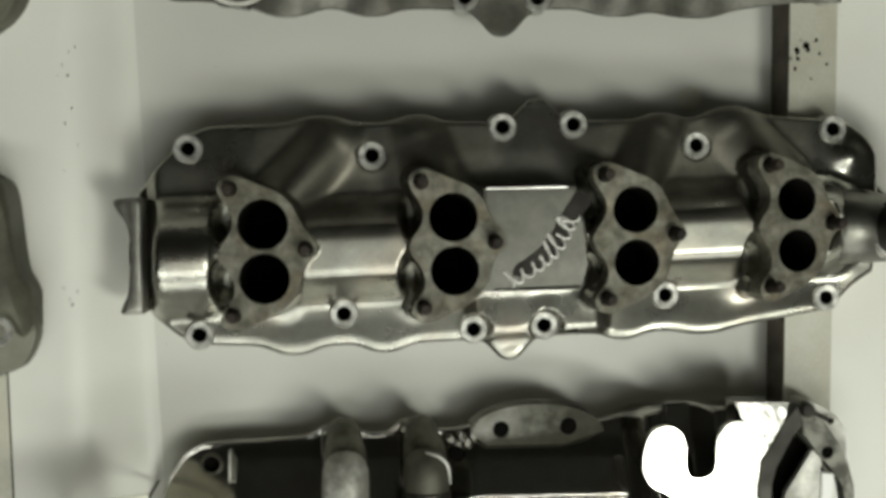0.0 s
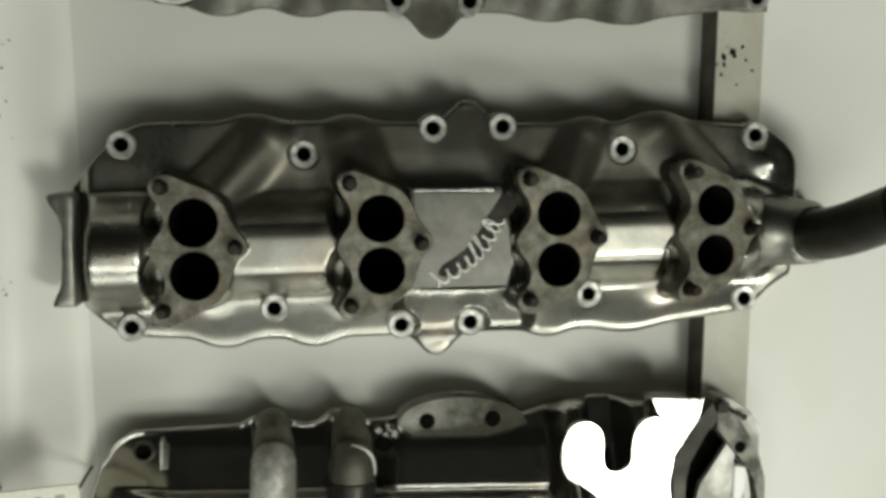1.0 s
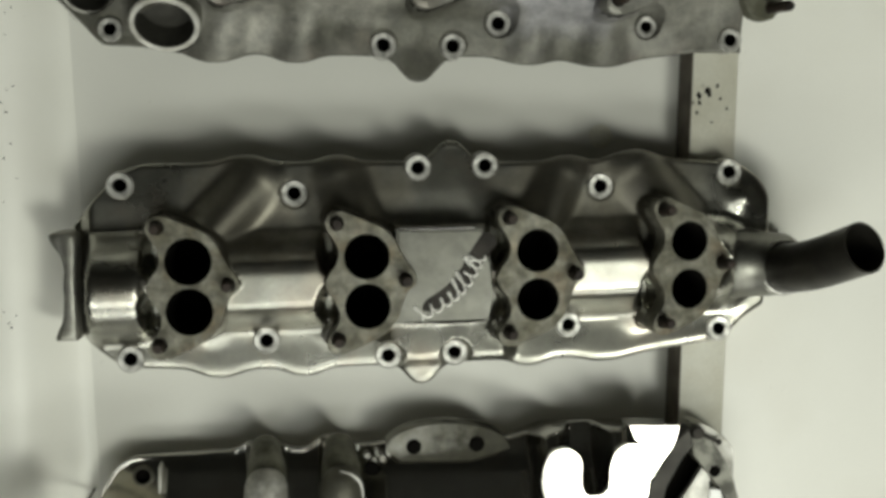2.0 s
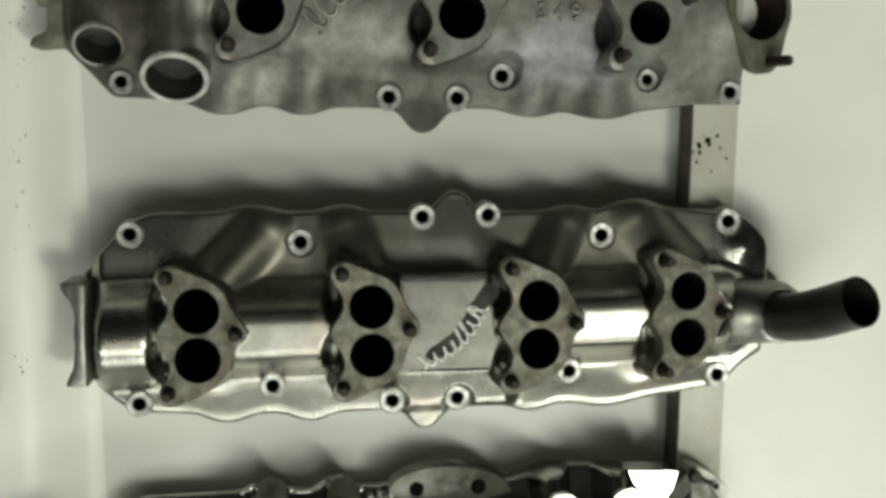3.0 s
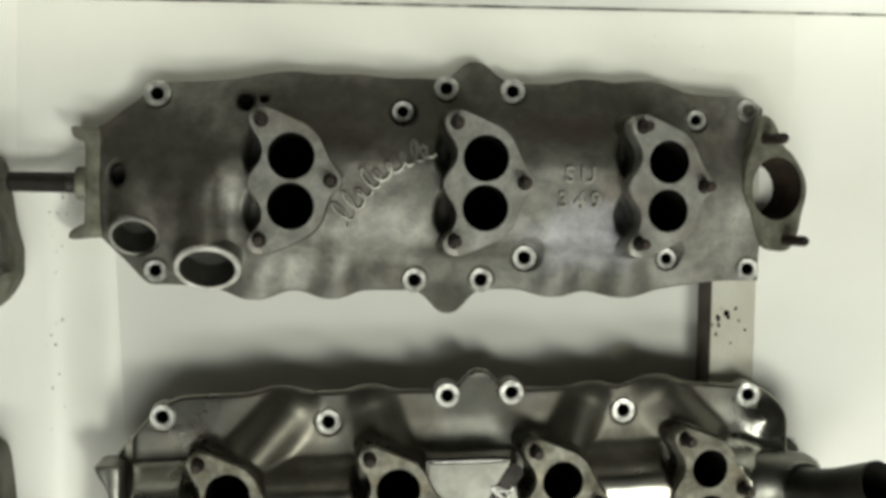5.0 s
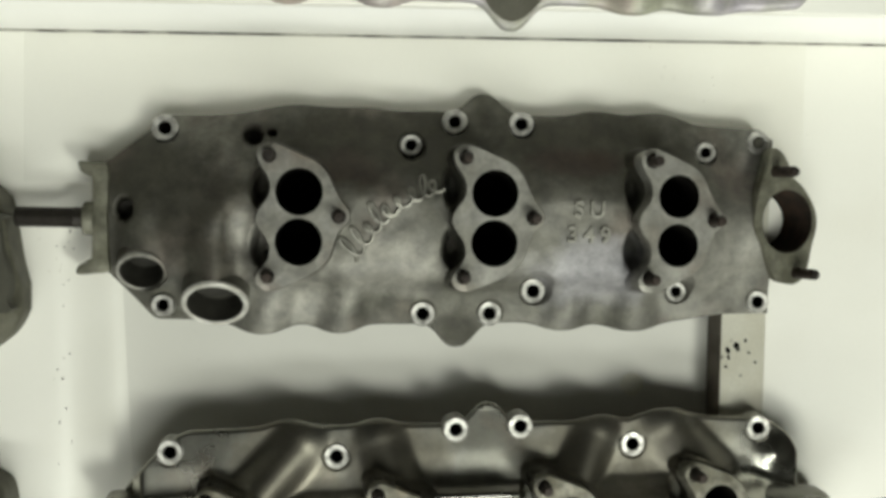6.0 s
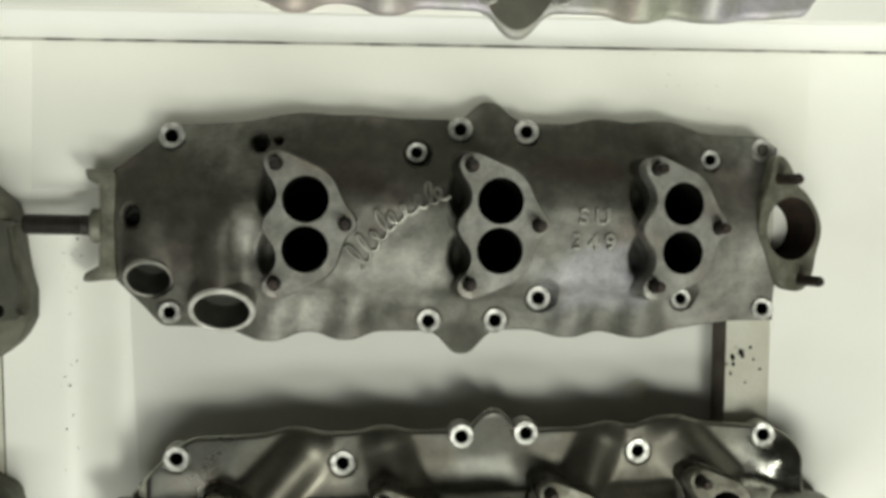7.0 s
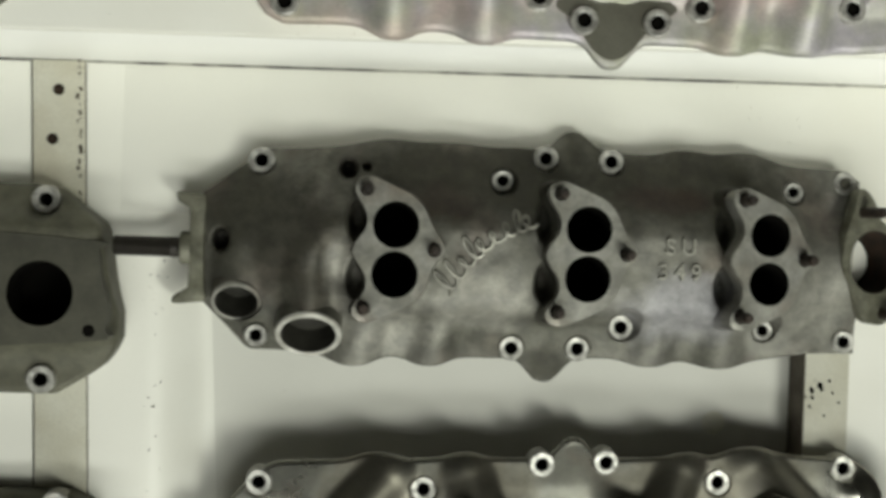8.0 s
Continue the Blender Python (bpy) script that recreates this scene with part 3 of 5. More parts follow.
for k in range(24):  # worn spots along the edge of the strip
    x, y = unturned(-0.3945, 0.16)
    x, y, r = x - abs(rnd.gauss(0, 0.0012)), y + rnd.uniform(-0.06, 0.06), rnd.uniform(0.0006, 0.0020)
    pts = [(x + r * rnd.uniform(0.5, 1.2) * math.cos(a), y + r * rnd.uniform(0.6, 1.8) * math.sin(a)) for a in (q * math.pi / 4 for q in range(8))]
    bm = bmesh.new()
    top, low = ring(bm, [(p[0], p[1], STRIP + 0.0003) for p in pts]), ring(bm, [(p[0], p[1], STRIP - 0.0004) for p in pts])
    bm.faces.new(top)
    grid_faces(bm, [top, low], closed=True)
    part("paint_chip", bm, M_WOOD, strip_l, "brown chip at the worn edge")

strip_l.matrix_basis = strip_l.matrix_basis @ Matrix.Rotation(TURN, 4, "Z")

part("round_sticker", lathe([(0.0, 0.0006), (0.0092, 0.0006), (0.0098, 0.0)], (0.1215, -0.0540, PANEL + 0.0002), n=26), M_PAPER, stand, "small pale round disc")

# rust specks scattered on the white board in a loose trail
bm = bmesh.new()
for k in range(26):
    x, y, r = rnd.gauss(-0.334, 0.004), rnd.choice((-0.20, -0.085, -0.03, 0.03, 0.07)) + rnd.gauss(0, 0.012), rnd.uniform(0.0002, 0.0009)
    pts = [(x + r * rnd.uniform(0.6, 1.3) * math.cos(a), y + r * rnd.uniform(0.6, 1.4) * math.sin(a)) for a in (q * math.pi / 3 for q in range(6))]
    top = ring(bm, [(p[0], p[1], FRAME + 0.0003) for p in pts])
    low = ring(bm, [(p[0], p[1], FRAME - 0.0003) for p in pts])
    bm.faces.new(top)
    grid_faces(bm, [top, low], closed=True)
part("rust_specks", bm, M_RUST, stand, "trail of small rust specks")["kind"] = "stuff"


# ---------------------------------------------------------------- grey three-carburettor manifold
def manifold_three():
    root = thing("intake_manifold", (-0.03, 0.08, STRIP), "dull grey cast aluminium three-carburetor intake manifold, unpolished", "intake manifold", "manifolds on the lower tier")
    top = profile_fn([(-0.312, 0.119), (-0.297, 0.122), (-0.266, 0.146), (-0.254, 0.157), (-0.22, 0.158), (-0.16, 0.1625), (-0.06, 0.165), (0.03, 0.1635),
                      (0.13, 0.1635), (0.152, 0.159), (0.206, 0.157), (0.216, 0.148)],
                     [(-0.159, 0.030, 0.0045), (-0.11, 0.022, 0.0025), (-0.014, 0.0165, 0.0155), (0.074, 0.020, 0.0045), (0.122, 0.026, 0.0045)])
    bot = profile_fn([(-0.312, 0.042), (-0.300, 0.041), (-0.278, 0.020), (-0.262, 0.003), (-0.24, 0.003), (-0.20, 0.0), (-0.06, 0.001), (0.02, 0.003),
                      (0.125, 0.003), (0.18, 0.011), (0.216, 0.012)],
                     [(-0.182, 0.020, -0.0075), (-0.124, 0.018, -0.0065), (-0.033, 0.0165, -0.0185), (0.048, 0.020, -0.0055), (0.104, 0.022, -0.0055)])
    bosses = ((-0.2555, 0.1468, 0.0102), (-0.0711, 0.1381, 0.0088), (-0.0376, 0.1568, 0.0098), (0.014, 0.1562, 0.0098), (0.1599, 0.1378, 0.0084),
                    (0.2032, 0.1468, 0.0092), (-0.2556, 0.0142, 0.0088), (-0.0597, 0.0092, 0.0098), (-0.0079, 0.0100, 0.0098), (0.0259, 0.0277, 0.0100),
                    (0.1390, 0.0288, 0.0084), (0.2063, 0.0212, 0.0094))
    pads = ((-0.154, 0.0828), (-0.013, 0.0842), (0.1245, 0.0846))

    tilts = (0, 0, 7)
    faces = (0.047, 0.053, 0.050)

    def height(X, Y):
        # deck with a steep far side and an easier near side
        mid = np.interp(Y, [-0.03, 0.0, 0.018, 0.029, 0.038, 0.047, 0.075, 0.098, 0.106, 0.118, 0.130, 0.142, 0.155, 0.195],
                        [-0.005, -0.003, 0.002, 0.008, 0.024, 0.031, 0.036, 0.0375, 0.0345, 0.0255, 0.0150, 0.0070, 0.0005, -0.023])
        # the end beside the upright flange narrows to a low round dome
        half = np.interp(X, [-0.32, -0.297, -0.26, -0.20, -0.15], [0.036, 0.040, 0.066, 0.080, 0.085])
        crown = np.interp(X, [-0.32, -0.297, -0.27, -0.23, -0.18], [-0.006, -0.002, 0.011, 0.027, 0.037])
        q = np.clip(np.abs(Y - 0.082) / half, 0, 1)
        dome = -0.004 + (crown + 0.004) * (1 - q ** 2.2)
        k = step(-0.185, -0.235, X)
        h = mid * (1 - k) + dome * k
        # and falls away to the outlet
        fall = step(0.135, 0.192, X)
        low = -0.002 + 0.023 * np.exp(-(np.abs(Y - 0.078) / 0.030) ** 3)
        h = h * (1 - fall) + low * fall
        hs = [h]
        for c in (-0.159, -0.11, 0.074, 0.122):
            hs.append(ridge(X, Y, (c * 0.99, 0.138), (c, 0.180), 0.022, 0.007, -0.013))
        for c in (-0.182, -0.124, 0.048, 0.104):
            hs.append(ridge(X, Y, (c * 0.97 + 0.006, 0.048), (c, -0.016), 0.025, 0.021, -0.001))
        # mounds behind the two water necks
        hs.append(ridge(X, Y, (-0.2155, 0.080), (-0.2155, 0.030), 0.029, 0.034, 0.034))
        hs.append(ridge(X, Y, (-0.2695, 0.085), (-0.2695, 0.050), 0.024, 0.016, 0.016))
        h = soft_max(hs, 0.012)
        return h + 0.0005 * np.sin(X * 90) * np.sin(Y * 130 + X * 30) + 0.0004 * np.sin(X * 210 + 2) * np.sin(Y * 170)

    def cuts(X, Y, h):
        # a hollow beside the first pad, dents in the deck and a shallow one by the near edge
        for cx, cy, rx, ry, dep in ((-0.196, 0.064, 0.012, 0.020, 0.010), (-0.0940, 0.0285, 0.013, 0.010, 0.0035), (0.066, 0.122, 0.022, 0.009, 0.004), (-0.066, 0.120, 0.020, 0.008, 0.002)):
            d = ((X - cx) / rx) ** 2 + ((Y - cy) / ry) ** 2
            h = h - dep * np.exp(-d)
        for k, ((px, py), top_h) in enumerate(zip(pads, faces)):
            h = pedestal(X, Y, h, px, py, 0.0004, 0.0, top_h, tilts[k], (0.0026, 0.003), 1.0, 0.012, (0.0074, 0.0135))
        for cx, cy, r in ((-0.2695, 0.0385, 0.0180), (-0.2155, 0.0160, 0.0232)):
            h = np.where(np.hypot((X - cx) / r, (Y - cy) / r / 0.73) < 1, -0.02, h)
        h = np.where(np.hypot(np.minimum(X - 0.2200, 0), Y - 0.0852) < 0.0265, -0.0226, h)  # open under the outlet
        # a deep notch behind the end flange and a ragged hole above the first pad
        for cx, cy, rx, ry, dep in ((-0.2835, 0.0860, 0.0060, 0.0078, 0.030), (-0.1895, 0.1420, 0.0058, 0.0062, 0.028), (-0.1755, 0.1440, 0.0030, 0.0026, 0.010)):
            d = ((X - cx) / rx) ** 2 + ((Y - cy) / ry) ** 2
            h = np.maximum(h - dep * np.exp(-d ** 2), -0.020)
        return h

    bm = cast_body(-0.299, 0.216, top, bot, height, STRIP, 540, 200, 0.0022, bosses, 0.0, cuts, 3.0)
    gap = [f for f in bm.faces if len(f.verts) > 4 or (all(v.co.x > 0.1935 and v.co.z < BOLT - 0.0215 for v in f.verts) and abs(f.calc_center_median().y - 0.0852) < 0.0262)]
    bmesh.ops.delete(bm, geom=gap, context="FACES")  # hollow below, and open under the outlet
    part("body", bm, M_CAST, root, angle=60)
    for k, ((x, y), hh) in enumerate(zip(pads, faces)):
        carburetor_pad(root, x, y, hh, M_PAD_CAST, scale=0.0004, r=0.0168 if x < 0.1 else 0.0158, tilt=(0, tilts[k]), stud=0.015)
    for x, y, r in bosses:
        bolt_boss(root, x, y, 0.0 if r > 0.009 else 0.002, r, r * 0.5, 0.016)
    part("bolt_end", lathe([(0.0, 0.001), (0.003, 0.001), (0.0038, 0.0), (0.0038, -0.008)], (0.2032, 0.1468, BOLT), n=14), M_CAST_DARK, root, "grey bolt end in a boss")
    # dark inserts paint the shade at the bottom of the two deep cuts
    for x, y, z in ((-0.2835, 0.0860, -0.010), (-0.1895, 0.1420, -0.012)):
        part("recess", lathe([(0.0068, 0.006), (0.0060, 0.0), (0.0, -0.003)], (x, y, BOLT + z), n=18), M_ROD, root, "dark insert painted for the shade in a recess")
    # two open water necks, tipped towards the near edge
    for cx, cy, hh, ro, ri, tip in ((-0.2705, 0.0385, 0.007, 0.0192, 0.0162, 40), (-0.2155, 0.0160, 0.018, 0.0248, 0.0208, 46)):
        ax = (0, -math.sin(radians(tip)), math.cos(radians(tip)))
        neck = part("water_neck", lathe([(ri, -0.024), (ri, -0.0010), (ro - 0.0002, -0.0010), (ro, -0.002), (ro + 0.001, -0.020)], (cx, cy, BOLT + hh), ax, 36), M_CAST, root, "open cast water neck")
        part("rim", lathe([(ri - 0.0002, -0.003), (ri, -0.0004), (ri + 0.0008, 0.0), (ro - 0.0010, 0.0), (ro, -0.001), (ro + 0.0002, -0.003)], (cx, cy, BOLT + hh), ax, 36), M_RIM if ro > 0.02 else M_PAD_CAST, neck, "pale machined rim")
        part("neck_bore", lathe([(ri - 0.0004, -0.0012), (ri - 0.0012, -0.022), (0.0, -0.022)], (cx, cy, BOLT + hh), ax, 30), M_NECK, neck, "rough inside, painted dark for its shade")
    # water outlet flange with a through hole, at the far end
    bm = bmesh.new()
    tip = radians(20)
    ol = [(0.1925, 0.088), (0.1950, 0.103), (0.1985, 0.114), (0.2030, 0.128), (0.2060, 0.1400), (0.2120, 0.1420), (0.2185, 0.1375), (0.2240, 0.1290), (0.2265, 0.1215), (0.2380, 0.1125), (0.2470, 0.1010),
          (0.2515, 0.0910), (0.2520, 0.0800), (0.2480, 0.0650), (0.2445, 0.0490), (0.2380, 0.0385), (0.2280, 0.0360), (0.2160, 0.0400), (0.2060, 0.0540), (0.1985, 0.0680), (0.1938, 0.0780)]
    slope = Matrix.Translation((0.2235, 0.0852, BOLT + 0.012)) @ Euler((0, tip, 0)).to_matrix().to_4x4()
    ol = [((x - 0.2235) / math.cos(tip), y - 0.0852) for x, y in smooth_curve(ol, 4, True)]
    rim = ring(bm, [slope @ Vector((x * 0.985, y * 0.985, 0)) for x, y in ol])
    ed = [bm.edges.new((rim[i], rim[(i + 1) % len(rim)])) for i in range(len(rim))]
    hin = ring(bm, [slope @ Vector(p) for p in circle(0, 0, 0, 0.0252, 40, 0.0246)])
    ed += [bm.edges.new((hin[i], hin[(i + 1) % 40])) for i in range(40)]
    bmesh.ops.triangle_fill(bm, edges=ed, use_beauty=True)
    mid = ring(bm, [slope @ Vector((x, y, -0.0010)) for x, y in ol])
    low = ring(bm, [slope @ Vector((x, y, -0.001)) - Vector((0, 0, 0.014)) for x, y in ol])
    grid_faces(bm, [rim, mid, low], closed=True)
    fl = part("outlet_flange", bm, M_FLANGE, root, "olive-grey outlet flange with a wide open hole", angle=50)
    bore = lathe([(0.0252, 0.0003), (0.0247, -0.001), (0.0242, -0.037), (0.0275, -0.037), (0.0275, -0.012)], (0, 0, 0), n=40)
    bmesh.ops.transform(bore, matrix=slope @ Matrix.Diagonal((1, 0.98, 1, 1)), verts=bore.verts)
    part("flange_bore", bore, M_HOLE, fl, "dark brown inside of the outlet")
    for x, y in ((0.2105, 0.1235), (0.2325, 0.0450)):
        foot = slope @ Vector(((x - 0.2235) / math.cos(tip), y - 0.0852, -0.002))
        up = slope.to_3x3() @ Vector((0, 0, 1))
        part("stud", lathe([(0.0043, 0.0)] + [(0.0043 if k % 2 else 0.0039, 0.002 * k) for k in range(1, 13)] + [(0.0030, 0.0255), (0.0, 0.0258)], tuple(foot), tuple(up), 14), M_STUD, fl, "rusty threaded stud")
    # upright end flange, seen edge-on, with hooked ears and a dark rod standing out of it
    bm = bmesh.new()
    hook = [(-0.3172, 0.1205), (-0.3085, 0.1200), (-0.2970, 0.1195), (-0.2955, 0.1080), (-0.2962, 0.0800), (-0.2950, 0.0500), (-0.2945, 0.0395), (-0.3050, 0.0375),
            (-0.3178, 0.0368), (-0.3172, 0.0430), (-0.3100, 0.0475), (-0.3072, 0.0530), (-0.3072, 0.1045), (-0.3095, 0.1100), (-0.3155, 0.1130)]
    hook = smooth_curve(hook, 3, True)
    rows = [ring(bm, [(-0.3055 + k * (x + 0.3055), 0.079 + (1 - (1 - k) * 0.12) * (y - 0.079), BOLT + z) for x, y in hook]) for k, z in ((0.80, 0.0048), (0.95, 0.0042), (1.0, 0.0028), (1.0, -0.0228))]
    bm.faces.new(rows[0])
    grid_faces(bm, rows, closed=True)
    ef = part("end_flange", bm, M_FLANGE, root, "olive-grey upright end flange with two hooked ears")
    part("hub", lathe([(0.0, 0.006), (0.0115, 0.006), (0.0125, 0.005), (0.0125, -0.002)], (-0.3075, 0.0785, BOLT), (-1, 0, 0), 24), M_FLANGE, ef)
    prof = [(0.0, 0.0485), (0.0066, 0.0485), (0.0076, 0.047)]
    prof += [(0.0078 if k % 2 else 0.0071, 0.047 - 0.001 * k) for k in range(1, 42)] + [(0.0076, 0.0)]
    part("threaded_rod", lathe(prof, (-0.3145, 0.0788, BOLT), (-1, 0, 0), 20), M_ROD, ef, "dark brown threaded rod")
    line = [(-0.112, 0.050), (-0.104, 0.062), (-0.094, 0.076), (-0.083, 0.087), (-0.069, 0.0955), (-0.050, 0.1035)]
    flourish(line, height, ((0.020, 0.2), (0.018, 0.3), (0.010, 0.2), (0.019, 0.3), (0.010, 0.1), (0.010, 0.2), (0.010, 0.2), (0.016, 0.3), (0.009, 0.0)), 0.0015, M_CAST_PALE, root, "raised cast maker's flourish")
    for text, y in (("SU", 0.0865), ("349", 0.0675)):
        cu = bpy.data.curves.new("cast_letters", "FONT")
        cu.body, cu.size, cu.extrude, cu.bevel_depth, cu.align_x, cu.space_character = text, 0.0172, 0.0008, 0.0005, "CENTER", 1.45
        tmp = new("tmp", cu)
        me = bpy.data.meshes.new_from_object(tmp.evaluated_get(bpy.context.evaluated_depsgraph_get()))
        bpy.data.objects.remove(tmp)
        bm = bmesh.new()
        bm.from_mesh(me)
        bmesh.ops.translate(bm, verts=bm.verts, vec=(0.0605, y, BOLT + float(height(np.array([[0.0605]]), np.array([[y + 0.005]]))[0, 0]) + 0.0006))
        part("cast_letters", bm, M_CAST_PALE, root, "raised cast letters")
    return root


# ---------------------------------------------------------------- polished four-carburettor manifold
def manifold_four():
    root = thing("intake_manifold", (-0.02, -0.155, STRIP), "polished aluminium four-carburetor intake manifold with a dark steel pipe", "intake manifold", "manifolds on the lower tier")
    top = profile_fn([(-0.285, -0.130), (-0.280, -0.121), (-0.262, -0.101), (-0.250, -0.088), (-0.236, -0.082), (-0.21, -0.081), (-0.16, -0.079), (-0.03, -0.076), (0.03, -0.075),
                      (0.10, -0.074), (0.165, -0.070), (0.205, -0.0715), (0.222, -0.074), (0.236, -0.084), (0.2455, -0.100), (0.246, -0.118)],
                     [(-0.160, 0.018, 0.005), (-0.092, 0.015, 0.005), (-0.007, 0.015, 0.0155), (0.083, 0.016, 0.005), (0.134, 0.022, 0.008)])
    bot = profile_fn([(-0.285, -0.203), (-0.278, -0.210), (-0.262, -0.223), (-0.248, -0.233), (-0.22, -0.234), (-0.16, -0.2345), (-0.09, -0.233), (-0.046, -0.231),
                      (0.012, -0.228), (0.08, -0.226), (0.14, -0.223), (0.182, -0.216), (0.212, -0.211), (0.228, -0.194), (0.246, -0.182)],
                     [(-0.178, 0.018, -0.0065), (-0.114, 0.016, -0.006), (-0.0255, 0.0145, -0.0155), (0.057, 0.015, -0.005), (0.117, 0.02, -0.004)])
    bolts = ((-0.2496, -0.0977), (-0.1239, -0.1013), (-0.0322, -0.0807), (0.0184, -0.0781), (0.1082, -0.0922), (0.2101, -0.0795),
                 (-0.2424, -0.2256), (-0.1433, -0.2115), (-0.0519, -0.2231), (-0.0014, -0.2207), (0.0867, -0.1996), (0.2072, -0.2020))
    pads = ((-0.1965, -0.1665), (-0.0715, -0.1612), (0.052, -0.1558), (0.1685, -0.1485))

    tilts = (-2, 0, 2, 9)
    faces = (0.040, 0.046, 0.045, 0.036)

    def height(X, Y):
        cy = -0.1615 + 0.049 * (X + 0.03)
        q = Y - cy
        log = np.interp(q, [-0.09, -0.066, -0.048, -0.0375, -0.0310, -0.023, -0.017, -0.013, 0.010, 0.018, 0.0245, 0.0310, 0.0380, 0.048, 0.064, 0.095],
                        [0.0005, -0.0012, -0.0026, -0.0030, 0.0075, 0.0225, 0.0315, 0.0338, 0.0345, 0.0325, 0.0250, 0.0100, 0.0022, 0.0006, -0.0006, -0.0046])
        plain = np.interp(q, [-0.09, -0.04, 0.04, 0.095], [-0.005, -0.001, 0.001, -0.004])
        k = step(0.232, 0.196, X)
        log = log * k + plain * (1 - k)
        barrel = 0.066 * np.sqrt(np.maximum(1 - (np.abs(q) / 0.044) ** 2, 0)) * step(-0.215, -0.232, X) * step(-0.2765, -0.2690, X) - 0.028
        log = np.where(X < -0.228, np.minimum(log, np.interp(X, [-0.278, -0.268], [-0.014, 0.012])), log)
        shelf = 0.028 * step(-0.066, -0.050, X) * step(0.054, 0.035, X) * step(0.058, 0.044, np.abs(q + 0.018)) - 0.020 - 0.09 * (q + 0.045)
        neck = 0.036 * np.sqrt(np.maximum(1 - (np.abs(q) / 0.029) ** 2, 0)) * step(0.190, 0.212, X) - 0.020
        end = 0.024 * np.exp(-((X - 0.222) / 0.022) ** 2 - ((Y + 0.100) / 0.020) ** 2) - 0.018
        hs = [log, barrel, shelf, neck, end]
        for k, (a, b, w) in enumerate((((-0.187, -0.135), (-0.150, -0.092), 0.023), ((-0.076, -0.132), (-0.090, -0.090), 0.023), ((0.060, -0.126), (0.079, -0.084), 0.021), ((0.170, -0.118), (0.136, -0.080), 0.024),
                        ((-0.188, -0.195), (-0.176, -0.218), 0.022), ((-0.082, -0.192), (-0.108, -0.216), 0.021), ((0.048, -0.186), (0.055, -0.208), 0.020), ((0.156, -0.180), (0.124, -0.205), 0.022))):
            hs.append(ridge(X, Y, a, b, w * 1.2, 0.0215, 0.006) if k < 4 else ridge(X, Y, a, b, w, 0.0120, -0.012))
        h = soft_max(hs, 0.009) - 0.06 * np.minimum(q + 0.040, 0) * step(0.0, 0.08, X)
        # the near edge rolls over and shines
        return h - 0.42 * np.maximum(0.0050 - (Y - bot(X)), 0)

    def cuts(X, Y, h):
        h = np.where((X > -0.0530) & (X < 0.0190) & (Y > -0.1930) & (Y < -0.1220), np.minimum(h, 0.030), h)  # seat of the panel
        for k, ((px, py), top_h) in enumerate(zip(pads, faces)):
            h = pedestal(X, Y, h, px, py, 0.000385, 2.0, top_h, tilts[k], (0.0020, 0.0055), 1.0, 0.004, (0.0076, 0.0140))
        return h

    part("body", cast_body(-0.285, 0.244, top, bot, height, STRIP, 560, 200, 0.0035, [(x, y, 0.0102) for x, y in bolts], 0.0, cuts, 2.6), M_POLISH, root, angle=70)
    for k, ((x, y), hh) in enumerate(zip(pads, faces)):
        carburetor_pad(root, x, y, hh, M_PAD, tilt=(0, tilts[k]), turn=2.0, spacing=0.0356, r=(0.0165, 0.0161, 0.0154, 0.0146)[k], bore_floor=0.058 if k != 2 else 0.040,
                       stud=0.014)
    for x, y in bolts:
        bolt_boss(root, x, y, 0.0, 0.0102, 0.0049, 0.016)
    # upright end flange with two pointed ears, a dark groove behind it
    bm = bmesh.new()
    hook = [(-0.2975, -0.1335), (-0.2895, -0.1315), (-0.2805, -0.1320), (-0.2782, -0.1400), (-0.2785, -0.1700), (-0.2772, -0.2060), (-0.2800, -0.2095), (-0.2860, -0.2098),
            (-0.2930, -0.2095), (-0.2910, -0.2020), (-0.2880, -0.1930), (-0.2868, -0.1620), (-0.2900, -0.1480), (-0.2950, -0.1410)]
    hook = smooth_curve(hook, 3, True)
    rows = [ring(bm, [(-0.2835 + k * (x + 0.2835), -0.1705 + (1 - (1 - k) * 0.1) * (y + 0.1705), BOLT + z) for x, y in hook]) for k, z in ((0.55, 0.0135), (0.85, 0.0125), (1.0, 0.0100), (1.0, -0.0228))]
    bm.faces.new(rows[0])
    grid_faces(bm, rows, closed=True)
    ef = part("end_flange", bm, M_EDGE, root, "pale upright end flange with pointed ears", angle=60)
    # flat black disc in place of the shaded port
    part("flange_bore", lathe([(0.0, 0.001), (0.0135, 0.001), (0.0150, 0.0), (0.0150, -0.003)], (-0.2868, -0.1700, BOLT - 0.0045), (-1, 0, 0), 26), M_BORE, ef, "black disc painted for the shade of a water port")
    # collar and bent steel pipe
    part("pipe_neck", sweep([(0.204, -0.1495, BOLT + 0.000), (0.208, -0.1495, BOLT + 0.000), (0.226, -0.1500, BOLT - 0.001), (0.245, -0.1510, BOLT - 0.003), (0.260, -0.1515, BOLT - 0.004), (0.269, -0.1515, BOLT - 0.004), (0.2725, -0.1515, BOLT - 0.004)],
                            [0.0245, 0.0285, 0.0275, 0.0255, 0.0240, 0.0190, 0.0080], 36), M_BRUSHED, root, "satin tapering pipe neck", angle=60)
    part("pipe_collar", lathe([(0.0212, -0.010), (0.0216, -0.001), (0.0210, 0.0010), (0.0192, 0.0012), (0.0186, -0.002)], (0.2500, -0.1515, BOLT + 0.0195), (0.05, 0.10, 0.99), 36), M_RING, root, "bright pipe collar")
